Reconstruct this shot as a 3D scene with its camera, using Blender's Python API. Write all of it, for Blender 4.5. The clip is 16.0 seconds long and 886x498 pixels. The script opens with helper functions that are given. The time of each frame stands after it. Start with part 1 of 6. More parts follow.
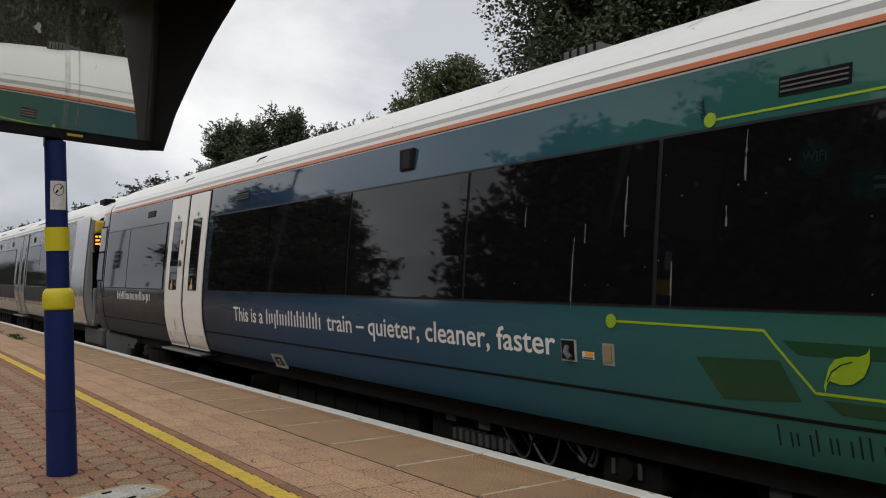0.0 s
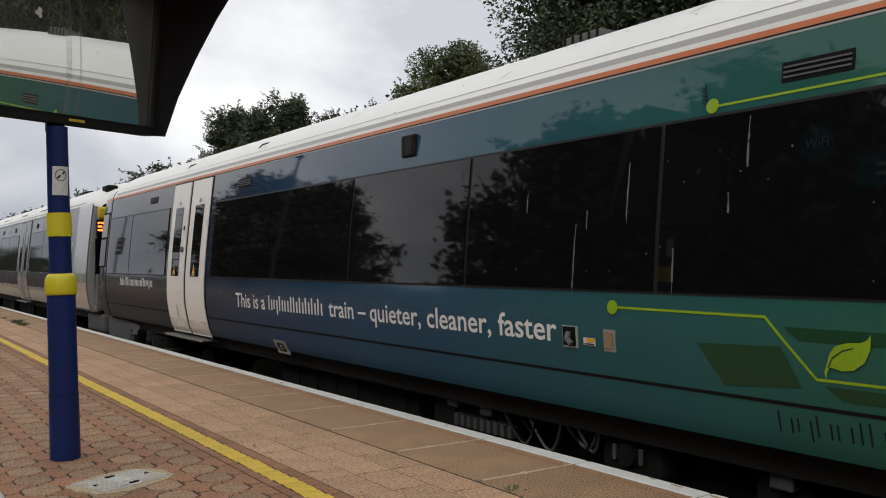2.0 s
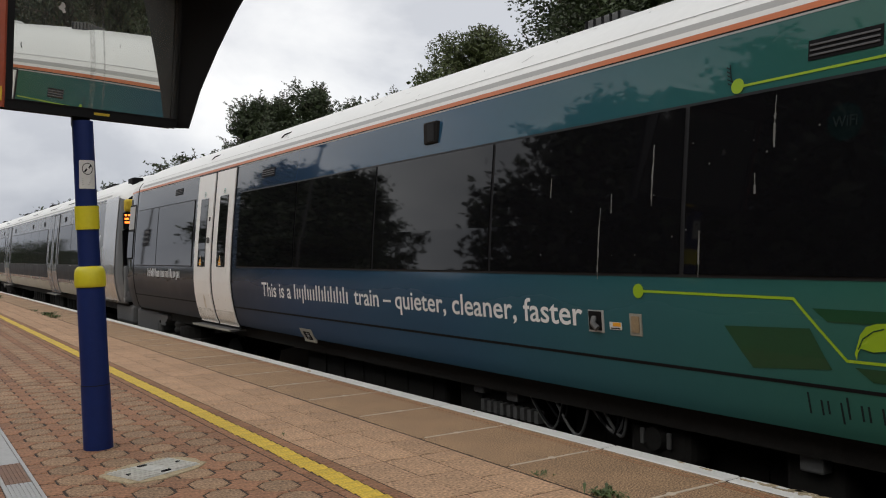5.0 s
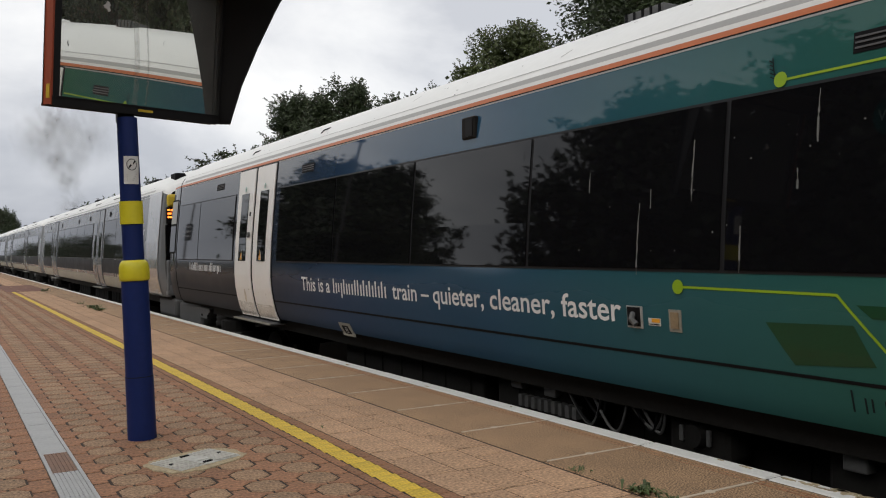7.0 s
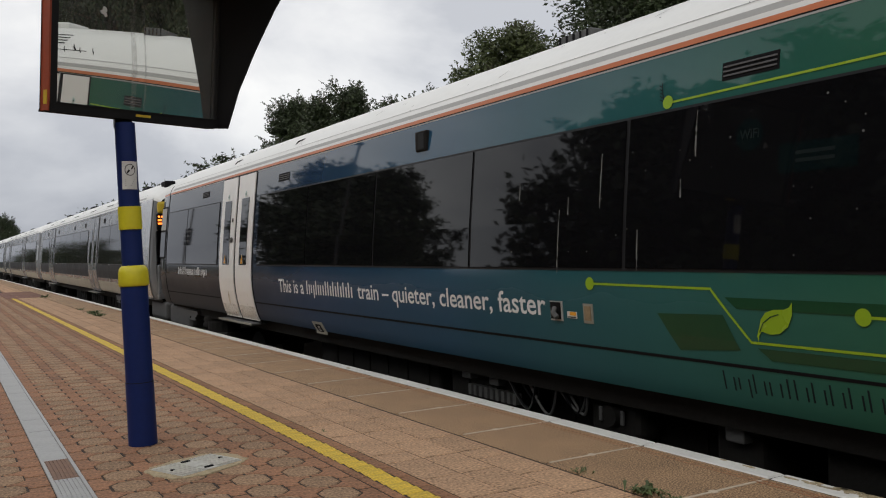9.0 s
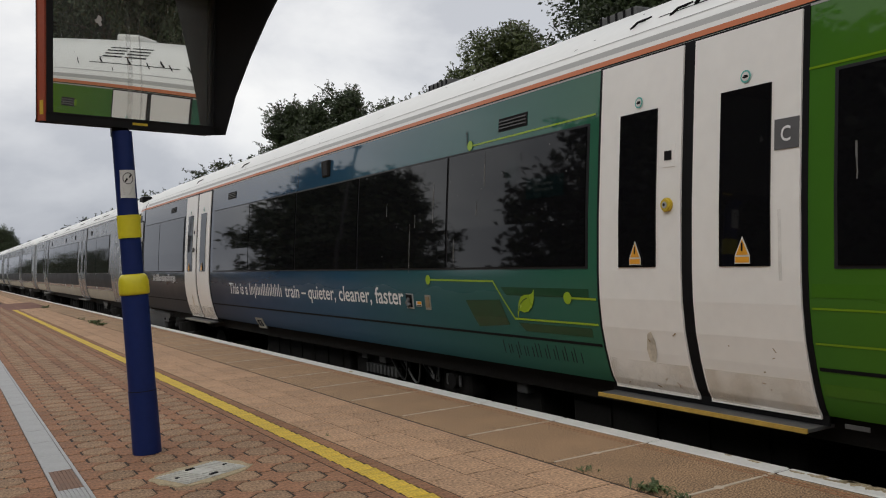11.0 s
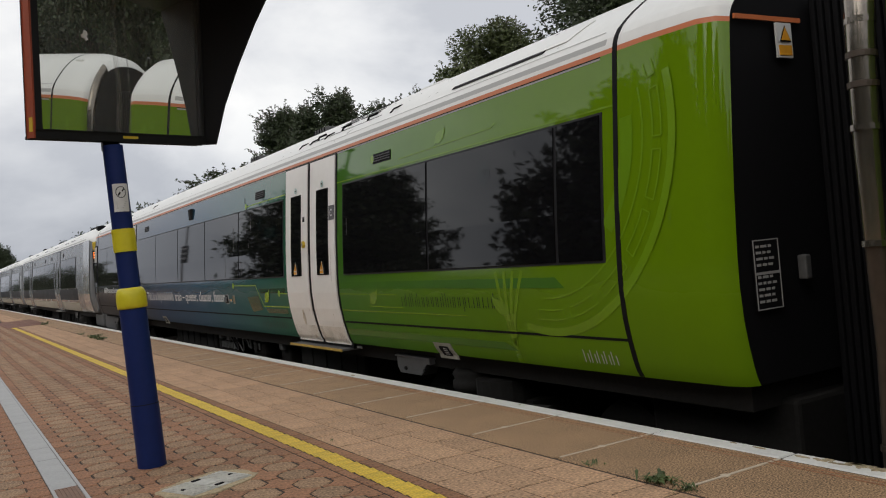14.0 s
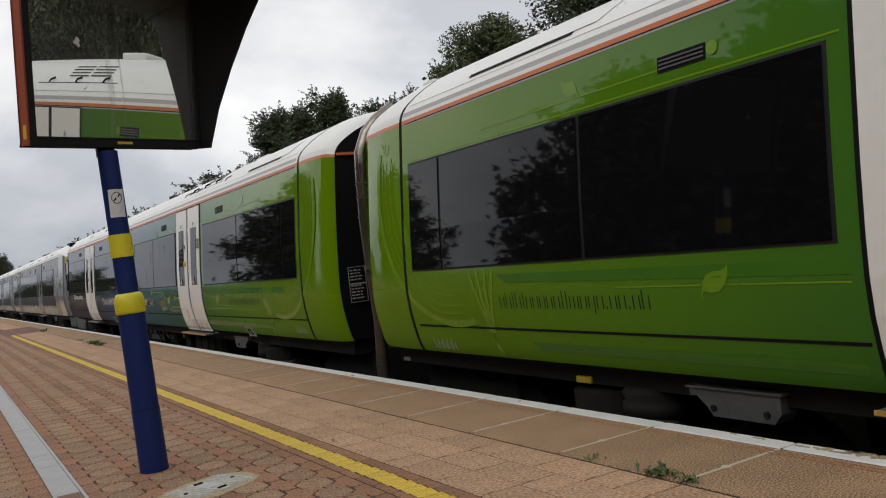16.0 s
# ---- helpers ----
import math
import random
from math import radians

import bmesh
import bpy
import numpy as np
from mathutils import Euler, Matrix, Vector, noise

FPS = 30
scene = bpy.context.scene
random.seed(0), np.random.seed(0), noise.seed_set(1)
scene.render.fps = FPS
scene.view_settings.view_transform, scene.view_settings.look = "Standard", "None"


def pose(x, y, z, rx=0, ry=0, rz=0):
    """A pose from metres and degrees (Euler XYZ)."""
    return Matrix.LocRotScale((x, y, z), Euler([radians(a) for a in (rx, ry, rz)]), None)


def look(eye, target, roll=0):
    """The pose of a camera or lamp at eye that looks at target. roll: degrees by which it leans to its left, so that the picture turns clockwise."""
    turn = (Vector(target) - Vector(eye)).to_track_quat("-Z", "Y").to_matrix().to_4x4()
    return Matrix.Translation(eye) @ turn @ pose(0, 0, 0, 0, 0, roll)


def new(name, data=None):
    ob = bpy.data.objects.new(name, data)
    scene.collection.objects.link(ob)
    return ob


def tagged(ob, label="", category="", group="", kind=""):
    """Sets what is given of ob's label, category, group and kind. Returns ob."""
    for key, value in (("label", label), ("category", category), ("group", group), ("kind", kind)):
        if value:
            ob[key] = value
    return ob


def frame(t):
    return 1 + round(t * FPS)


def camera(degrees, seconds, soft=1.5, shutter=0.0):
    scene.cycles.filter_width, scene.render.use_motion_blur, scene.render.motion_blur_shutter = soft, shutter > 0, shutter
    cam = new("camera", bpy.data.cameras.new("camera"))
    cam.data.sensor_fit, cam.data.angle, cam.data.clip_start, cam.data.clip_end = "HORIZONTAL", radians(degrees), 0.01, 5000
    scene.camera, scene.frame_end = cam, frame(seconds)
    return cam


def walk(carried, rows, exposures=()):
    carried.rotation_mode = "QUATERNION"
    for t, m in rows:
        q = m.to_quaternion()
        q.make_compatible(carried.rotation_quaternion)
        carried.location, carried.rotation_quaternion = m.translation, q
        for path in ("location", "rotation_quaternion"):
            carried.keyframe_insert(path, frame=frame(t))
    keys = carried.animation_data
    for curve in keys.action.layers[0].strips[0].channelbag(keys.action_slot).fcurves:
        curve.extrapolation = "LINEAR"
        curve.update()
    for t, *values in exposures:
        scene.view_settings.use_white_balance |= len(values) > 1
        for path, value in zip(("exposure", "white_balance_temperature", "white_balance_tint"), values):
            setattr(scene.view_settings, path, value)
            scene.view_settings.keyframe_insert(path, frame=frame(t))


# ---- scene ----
cam = camera(54.5, 16.0, soft=1.1)
PATH = [
    (0, (-3.5409, 0.0311, 1.143), (-2.4096, 1.6791, 1.213), -0.3),
    (0.5, (-3.5389, 0.0311, 1.138), (-2.4066, 1.6791, 1.175), -0.2),
    (1, (-3.539, 0.0281, 1.142), (-2.4066, 1.6761, 1.178), -0.1),
    (1.5, (-3.542, 0.0231, 1.141), (-2.4077, 1.6701, 1.178), -0.2),
    (2, (-3.539, 0.0271, 1.137), (-2.4116, 1.6791, 1.177), -0.2),
    (2.5, (-3.538, 0.0291, 1.139), (-2.4186, 1.6862, 1.18), -0.4),
    (3, (-3.539, 0.0281, 1.135), (-2.4215, 1.6872, 1.177), -0.5),
    (3.5, (-3.543, 0.0241, 1.141), (-2.4325, 1.6873, 1.175), -0.7),
    (6, (-3.5379, 0.0321, 1.138), (-2.4992, 1.7417, 1.133), -1.3),
    (6.5, (-3.54, 0.0261, 1.138), (-2.5282, 1.7519, 1.133), -1.2),
    (7, (-3.544, 0.0182, 1.139), (-2.5392, 1.7469, 1.138), -1.0),
    (7.5, (-3.5399, 0.0311, 1.14), (-2.5331, 1.7589, 1.146), -0.6),
    (8, (-3.542, 0.0251, 1.14), (-2.5341, 1.7529, 1.146), -0.7),
    (10.5, (-3.536, 0.0301, 1.139), (-2.5311, 1.7599, 1.144), -2.9),
    (11, (-3.5379, 0.0311, 1.14), (-2.5311, 1.7599, 1.147), -2.9),
    (11.5, (-3.5359, 0.0321, 1.142), (-2.5281, 1.7599, 1.15), -2.9),
    (12, (-3.5379, 0.0311, 1.142), (-2.5281, 1.7579, 1.151), -2.9),
    (12.5, (-3.54, 0.0281, 1.141), (-2.5291, 1.7539, 1.153), -2.8),
    (13, (-3.5339, 0.0361, 1.147), (-2.5211, 1.7608, 1.158), -3.4),
    (13.5, (-3.5339, 0.0321, 1.147), (-2.5221, 1.7568, 1.158), -4.5),
    (14, (-3.5309, 0.0331, 1.146), (-2.5191, 1.7578, 1.15), -5.4),
    (14.5, (-3.533, 0.0281, 1.15), (-2.5202, 1.7518, 1.152), -6.4),
    (15, (-3.532, 0.0251, 1.149), (-2.5182, 1.7488, 1.146), -6.8),
    (15.5, (-3.534, 0.0231, 1.146), (-2.5182, 1.7458, 1.145), -6.8),
    (16, (-3.532, 0.0241, 1.149), (-2.5152, 1.7468, 1.147), -6.7),
]
walk(cam, [(t, look(eye, target, roll)) for t, eye, target, roll in PATH], [(0.0, 0.02), (1.0, 0.12), (7.0, 0.11), (8.0, 0.05), (10.5, -0.03), (11.5, -0.03), (12.5, 0.02), (16.0, 0.03)])

# ---- sky, sun ----
world = bpy.data.worlds.new("overcast_sky")
scene.world = world
world.use_nodes = True
wn, wl = world.node_tree.nodes, world.node_tree.links
wn.clear()
w_out = wn.new("ShaderNodeOutputWorld")
w_bg = wn.new("ShaderNodeBackground")
w_tc = wn.new("ShaderNodeTexCoord")
w_map = wn.new("ShaderNodeMapping")
w_map.inputs["Scale"].default_value = (1.0, 1.0, 1.9)
w_n1 = wn.new("ShaderNodeTexNoise")
w_n1.inputs["Scale"].default_value, w_n1.inputs["Detail"].default_value = 2.3, 7.0
w_n1.inputs["Roughness"].default_value, w_n1.inputs["Distortion"].default_value = 0.52, 0.25
w_ramp = wn.new("ShaderNodeValToRGB")
w_ramp.color_ramp.elements[0].position, w_ramp.color_ramp.elements[0].color = 0.39, (0.62, 0.63, 0.665, 1)
w_ramp.color_ramp.elements[1].position, w_ramp.color_ramp.elements[1].color = 0.585, (1.07, 1.06, 1.04, 1)
e_mid = w_ramp.color_ramp.elements.new(0.48)
e_mid.color = (0.85, 0.852, 0.865, 1)
w_sky = wn.new("ShaderNodeTexSky")
w_sky.sky_type, w_sky.sun_disc = "NISHITA", False
w_sky.sun_elevation, w_sky.sun_rotation = radians(40), radians(248)
w_sc = wn.new("ShaderNodeVectorMath")
w_sc.operation = "SCALE"
w_sc.inputs["Scale"].default_value = 0.1
w_mix = wn.new("ShaderNodeMix")
w_mix.data_type = "RGBA"
w_mix.inputs[0].default_value = 0.9
wl.new(w_tc.outputs["Generated"], w_map.inputs["Vector"])
wl.new(w_map.outputs[0], w_n1.inputs["Vector"])
wl.new(w_n1.outputs["Fac"], w_ramp.inputs["Fac"])
wl.new(w_sky.outputs[0], w_sc.inputs[0])
wl.new(w_sc.outputs[0], w_mix.inputs[6])
wl.new(w_ramp.outputs[0], w_mix.inputs[7])
w_sep, w_hor, w_mul = wn.new("ShaderNodeSeparateXYZ"), wn.new("ShaderNodeMapRange"), wn.new("ShaderNodeVectorMath")
w_mul.operation = "MULTIPLY"
for k, v in enumerate((0.0, 0.19, 0.0, 1.0)):
    w_hor.inputs[k + 1].default_value = v
wl.new(w_tc.outputs["Generated"], w_sep.inputs[0])
wl.new(w_sep.outputs["Z"], w_hor.inputs[0])
wl.new(w_mix.outputs[2], w_mul.inputs[0])
w_tint = wn.new("ShaderNodeMix")
w_tint.data_type = "RGBA"
w_tint.inputs[6].default_value, w_tint.inputs[7].default_value = (0.61, 0.635, 0.70, 1), (1.0, 1.0, 1.0, 1)
wl.new(w_hor.outputs[0], w_tint.inputs[0])
wl.new(w_tint.outputs[2], w_mul.inputs[1])
wl.new(w_mul.outputs[0], w_bg.inputs["Color"])
w_bg.inputs["Strength"].default_value = 1.0
wl.new(w_bg.outputs[0], w_out.inputs[0])

sun_data = bpy.data.lights.new("sun", "SUN")
sun_data.energy, sun_data.angle, sun_data.color = 0.8, radians(50), (1.0, 0.96, 0.9)
sun_lamp = new("sun", sun_data)
sun_lamp.matrix_basis = look((-30, -12, 27), (0, 0, 0))


# ---- materials ----
def mat(name, base, rough=0.6, metal=0.0, var=0.18, scale=3.0, fine=40.0, bump=0.15, bump_scale=90.0, coat=0.0, spec=0.5, ramp=None, island=0.0, per_object=0.0, dist=0.004, grain=1.6, dusty=None):
    """A procedural surface: two scales of variation, fine relief. ramp: [(y, colour)] along the thing's length."""
    m = bpy.data.materials.new(name)
    m.use_nodes = True
    n, l = m.node_tree.nodes, m.node_tree.links
    b = n["Principled BSDF"]
    b.inputs["Roughness"].default_value, b.inputs["Metallic"].default_value = rough, metal
    b.inputs["Coat Weight"].default_value, b.inputs["Specular IOR Level"].default_value = coat, spec
    b.inputs["Coat Roughness"].default_value = 0.04
    tc = n.new("ShaderNodeTexCoord")

    def noise_tex(s, d=4.0):
        t = n.new("ShaderNodeTexNoise")
        t.inputs["Scale"].default_value, t.inputs["Detail"].default_value = s, d
        l.new(tc.outputs["Object"], t.inputs["Vector"])
        return t

    def math_node(op, a, bb):
        k = n.new("ShaderNodeMath")
        k.operation = op
        for i, v in enumerate((a, bb)):
            if isinstance(v, (int, float)):
                k.inputs[i].default_value = v
            else:
                l.new(v, k.inputs[i])
        return k.outputs[0]

    n1, n2 = noise_tex(scale), noise_tex(fine, 3.0)
    f = math_node("MULTIPLY", math_node("SUBTRACT", n1.outputs["Fac"], 0.5), 2.2 * var)
    f = math_node("ADD", f, math_node("MULTIPLY", math_node("SUBTRACT", n2.outputs["Fac"], 0.5), grain * var))
    if island:
        g = n.new("ShaderNodeNewGeometry")
        f = math_node("ADD", f, math_node("MULTIPLY", math_node("SUBTRACT", g.outputs["Random Per Island"], 0.5), island))
    if per_object:
        o = n.new("ShaderNodeObjectInfo")
        f = math_node("ADD", f, math_node("MULTIPLY", math_node("SUBTRACT", o.outputs["Random"], 0.5), per_object))
    f = math_node("ADD", f, 1.0)
    mul = n.new("ShaderNodeVectorMath")
    mul.operation = "SCALE"
    l.new(f, mul.inputs["Scale"])
    if ramp:
        sep = n.new("ShaderNodeSeparateXYZ")
        l.new(tc.outputs["Object"], sep.inputs[0])
        lo, hi = ramp[0][0], ramp[-1][0]
        cr = n.new("ShaderNodeValToRGB")
        el = cr.color_ramp.elements
        while len(el) < len(ramp):
            el.new(0.5)
        for e, (y, c) in zip(el, ramp):
            e.position = (y - lo) / (hi - lo)
        for e, (y, c) in zip(el, ramp):
            e.color = (*c, 1)
        l.new(math_node("DIVIDE", math_node("SUBTRACT", sep.outputs["Y"], lo), hi - lo), cr.inputs["Fac"])
        l.new(cr.outputs[0], mul.inputs[0])
    else:
        mul.inputs[0].default_value = base
    l.new(mul.outputs[0], b.inputs["Base Color"])
    if rough > 0.15:
        l.new(math_node("ADD", math_node("MULTIPLY", math_node("SUBTRACT", n1.outputs["Fac"], 0.5), 0.25), rough), b.inputs["Roughness"])
    if dusty:
        # road dust dulls the gloss below the waist
        dz, dr = n.new("ShaderNodeSeparateXYZ"), n.new("ShaderNodeMapRange")
        l.new(tc.outputs["Object"], dz.inputs[0])
        l.new(math_node("ADD", dz.outputs["Z"], math_node("MULTIPLY", math_node("SUBTRACT", n1.outputs["Fac"], 0.5), 0.3)), dr.inputs[0])
        for k, v in enumerate((0.55, 1.05, dusty, rough)):
            dr.inputs[k + 1].default_value = v
        l.new(dr.outputs[0], b.inputs["Roughness"])
        ds_ = n.new("ShaderNodeMapRange")
        l.new(dz.outputs["Z"], ds_.inputs[0])
        for k, v in enumerate((0.70, 1.05, spec * 0.25, spec)):
            ds_.inputs[k + 1].default_value = v
        l.new(ds_.outputs[0], b.inputs["Specular IOR Level"])
    if bump:
        bt = noise_tex(bump_scale, 3.0)
        bp = n.new("ShaderNodeBump")
        bp.inputs["Strength"].default_value, bp.inputs["Distance"].default_value = bump, dist
        l.new(bt.outputs["Fac"], bp.inputs["Height"])
        l.new(bp.outputs[0], b.inputs["Normal"])
    return m


LIVERY = [(-5.6, (0.124, 0.228, 0.003)), (-3.6, (0.112, 0.216, 0.005)), (-1.6, (0.076, 0.182, 0.010)), (-0.2, (0.048, 0.145, 0.018)), (1.3, (0.031, 0.118, 0.070)),
          (3.0, (0.027, 0.104, 0.102)), (5.5, (0.023, 0.072, 0.126)), (8.5, (0.022, 0.049, 0.100)), (10.6, (0.025, 0.035, 0.056)), (12.5, (0.030, 0.033, 0.041)), (16.8, (0.031, 0.034, 0.040))]
M_LIV = mat("livery_paint", (0, 0, 0), 0.03, var=0.05, scale=1.2, fine=9, bump=0.012, bump_scale=1.1, coat=0.0, spec=0.46, ramp=LIVERY, dist=0.01, dusty=0.5)
M_LIVB = mat("livery_paint_mirrored", (0, 0, 0), 0.03, var=0.05, scale=1.2, fine=9, bump=0.012, bump_scale=1.1, coat=0.0, spec=0.46, ramp=[(-11.9 - y, c) for y, c in reversed(LIVERY)], dist=0.01, dusty=0.5)
M_STREAK = mat("dried_drip", (0.13, 0.13, 0.125), 0.8, var=0.3, scale=20, bump=0)
M_ROOF = mat("roof_white", (0.74, 0.74, 0.72), 0.38, var=0.07, scale=1.5, fine=14, bump=0.05, bump_scale=20)
M_ORANGE = mat("orange_stripe", (0.56, 0.165, 0.06), 0.35, var=0.05, bump=0)
M_GREY = mat("grey_band", (0.36, 0.36, 0.35), 0.4, var=0.06, bump=0)
M_WIN = mat("tinted_glass", (0.005, 0.005, 0.006), 0.03, var=0.1, bump=0.006, bump_scale=1.3, spec=0.36, dist=0.02)
M_BADGE = mat("faint_badge", (0.004, 0.008, 0.009), 0.03, var=0.1, bump=0, spec=0.36)
M_BADGET = mat("faint_badge_letters", (0.014, 0.019, 0.020), 0.03, var=0.1, bump=0, spec=0.36)
M_WIND = mat("dusty_tinted_glass", (0.009, 0.009, 0.010), 0.05, var=0.2, bump=0.02, bump_scale=0.8, spec=0.17, dist=0.02)
M_RUB = mat("black_rubber", (0.007, 0.007, 0.008), 0.7, var=0.1, bump=0.05, spec=0.12)
M_FRAME = mat("window_trim_grey", (0.018, 0.018, 0.020), 0.42, var=0.1, bump=0, spec=0.2)
M_PLATE = mat("letter_plate_grey", (0.10, 0.10, 0.105), 0.5, var=0.05, bump=0, spec=0.3)
M_DOORW = mat("door_white", (0.80, 0.79, 0.765), 0.36, var=0.055, scale=1.8, fine=12, bump=0.03, bump_scale=8, coat=0.2)
M_STAIN = mat("brown_dirt", (0.26, 0.19, 0.11), 0.8, var=0.3, scale=12, bump=0.1)
M_SMEAR = mat("thin_dirt", (0.58, 0.53, 0.44), 0.7, var=0.4, scale=14, bump=0)
M_LIME = mat("lime_line", (0.25, 0.40, 0.015), 0.3, var=0.05, bump=0)
M_LIMEL = mat("lime_leaf_graphic", (0.128, 0.252, 0.011), 0.06, var=0.05, bump=0, coat=0.1, spec=0.4)
M_LIMED = mat("lime_pale_graphic", (0.145, 0.270, 0.010), 0.15, var=0.05, bump=0, coat=0.1, spec=0.3)
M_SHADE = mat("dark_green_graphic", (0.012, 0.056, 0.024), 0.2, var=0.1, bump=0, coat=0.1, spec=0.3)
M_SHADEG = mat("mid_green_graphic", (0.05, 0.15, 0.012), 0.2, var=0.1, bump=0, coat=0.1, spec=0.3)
M_TEXTW = mat("white_lettering", (0.72, 0.73, 0.74), 0.4, var=0.04, bump=0)
M_TEXTD = mat("dark_lettering", (0.010, 0.018, 0.020), 0.35, var=0.1, bump=0, spec=0.12)
M_SILVER = mat("silver_paint", (0.215, 0.225, 0.235), 0.24, 0.3, spec=0.25, var=0.12, scale=1.4, fine=8, bump=0.03, bump_scale=4)
# lighter copy of the silver: the cab corner's highlight put into the colour
M_CAB = mat("highlight_silver_paint", (0.50, 0.50, 0.49), 0.16, 0.55, var=0.12, scale=3, fine=14, bump=0.03)
M_NDARK = mat("charcoal_paint", (0.035, 0.037, 0.041), 0.55, var=0.1, bump=0.02, bump_scale=3, spec=0.1)
M_BEIGE = mat("grimy_pale_skirt", (0.37, 0.34, 0.28), 0.6, 0.0, spec=0.2, var=0.22, scale=2.0, fine=12, bump=0.05)
M_UNDER = mat("grimy_underframe", (0.014, 0.013, 0.012), 0.8, spec=0.2, var=0.4, scale=4, fine=30, bump=0.4, bump_scale=40)
M_UGREY = mat("dusty_grey_metal", (0.10, 0.10, 0.10), 0.6, 0.2, var=0.3, scale=6, bump=0.2, bump_scale=40)
M_BOX = mat("grimy_pale_box", (0.24, 0.235, 0.20), 0.6, var=0.3, scale=9, bump=0.2)
M_STEEL = mat("exhaust_steel", (0.23, 0.205, 0.175), 0.2, 0.9, var=0.3, scale=5, fine=25, bump=0.08)
M_RUST = mat("heat_stained_steel", (0.060, 0.045, 0.034), 0.45, 0.4, var=0.35, scale=5, fine=25, bump=0.15)
M_RUSTG = mat("rust_stained_grate", (0.21, 0.12, 0.08), 0.75, 0.1, var=0.35, scale=12, fine=50, bump=0.15)
M_RAIL = mat("rail_steel", (0.20, 0.15, 0.11), 0.45, 0.6, var=0.3, bump=0.2)
M_YEL = mat("yellow_paint", (0.58, 0.42, 0.03), 0.6, var=0.2, scale=6, bump=0.2, bump_scale=60)
M_YELW = mat("worn_yellow_line", (0.60, 0.41, 0.045), 0.75, var=0.3, scale=5, fine=60, bump=0.35, bump_scale=120, per_object=0.15, grain=5.5)
M_NOSE = mat("worn_yellow_nosing", (0.42, 0.27, 0.05), 0.7, var=0.3, scale=9, bump=0.2)
M_BANDY = mat("collar_yellow", (0.62, 0.55, 0.02), 0.42, var=0.08, scale=10, bump=0.05)
M_BLUE = mat("post_blue", (0.008, 0.020, 0.105), 0.5, spec=0.22, var=0.15, scale=6, fine=30, bump=0.08, bump_scale=30)
M_BLACK = mat("matt_black", (0.008, 0.008, 0.009), 0.55, var=0.2, scale=4, bump=0.05, spec=0.25)
M_RED = mat("weathered_orange_red", (0.30, 0.055, 0.02), 0.55, var=0.2, scale=6, bump=0.1)
M_WHITEP = mat("sticker_white", (0.62, 0.62, 0.60), 0.5, var=0.1, scale=14, bump=0.02)
M_TREAD = mat("warning_orange", (0.72, 0.33, 0.02), 0.5, var=0.06, bump=0)
M_TEAL = mat("teal_sticker", (0.10, 0.42, 0.38), 0.4, var=0.05, bump=0)
M_SLAB = mat("buff_coping_slab", (0.325, 0.202, 0.112), 0.85, var=0.36, scale=3.1, fine=115, bump=0.12, bump_scale=120, per_object=0.16, grain=13.0)
M_PALE = mat("pale_pink_paver", (0.425, 0.264, 0.158), 0.88, var=0.24, scale=5, fine=60, bump=0.9, bump_scale=80, island=0.22, per_object=0.2, dist=0.006, grain=11.0)
M_BRICK = mat("brown_block_paver", (0.262, 0.130, 0.070), 0.88, var=0.24, scale=4, fine=50, bump=0.8, bump_scale=70, island=0.35, per_object=0.3, grain=11.0)
M_OCT = mat("buff_octagon_paver", (0.272, 0.172, 0.101), 0.88, var=0.28, scale=9, fine=60, bump=0.5, bump_scale=100, island=0.3, per_object=0.3, dist=0.006, grain=11.0)
M_REDPAV = mat("dark_red_slab", (0.17, 0.075, 0.052), 0.85, var=0.25, scale=4, fine=60, bump=0.3, per_object=0.2)
M_JOINT = mat("sandy_joint", (0.036, 0.022, 0.014), 0.95, var=0.4, scale=9, fine=80, bump=0.5)
M_MORTAR = mat("pale_mortar", (0.52, 0.43, 0.33), 0.9, var=0.25, scale=12, bump=0.4)
M_EDGEW = mat("worn_white_edge_paint", (0.66, 0.65, 0.62), 0.75, var=0.16, scale=5, fine=45, bump=0.4, bump_scale=90)
M_GALV = mat("galvanised_grate", (0.37, 0.37, 0.365), 0.6, 0.1, var=0.2, scale=6, fine=40, bump=0.15)
M_CONC = mat("old_concrete", (0.38, 0.305, 0.19), 0.9, var=0.25, scale=7, fine=60, bump=0.5, grain=5.5)
M_WALLC = mat("platform_wall", (0.10, 0.09, 0.08), 0.9, var=0.3, scale=3, bump=0.4)
M_BALLAST = mat("ballast", (0.05, 0.042, 0.035), 0.95, var=0.5, scale=14, fine=40, bump=0.9, bump_scale=26, dist=0.04)
M_GRASS = mat("rough_grass", (0.065, 0.085, 0.03), 0.95, var=0.4, scale=0.6, fine=14, bump=0.7, bump_scale=12, dist=0.05)
M_BARK = mat("bark", (0.10, 0.08, 0.06), 0.9, var=0.3, scale=6, bump=0.6, bump_scale=30, dist=0.02)
M_WEED = mat("weed_green", (0.07, 0.10, 0.03), 0.7, var=0.3, island=0.5, bump=0)


def leaf_mat(name, base):
    m = mat(name, base, 0.55, var=0.25, scale=0.5, fine=5, bump=0, island=0.7)
    b = m.node_tree.nodes["Principled BSDF"]
    b.inputs["Transmission Weight"].default_value = 0.0
    return m


M_LEAF = leaf_mat("leaf_dark", (0.034, 0.049, 0.017))
M_LEAF2 = leaf_mat("leaf_olive", (0.070, 0.088, 0.026))


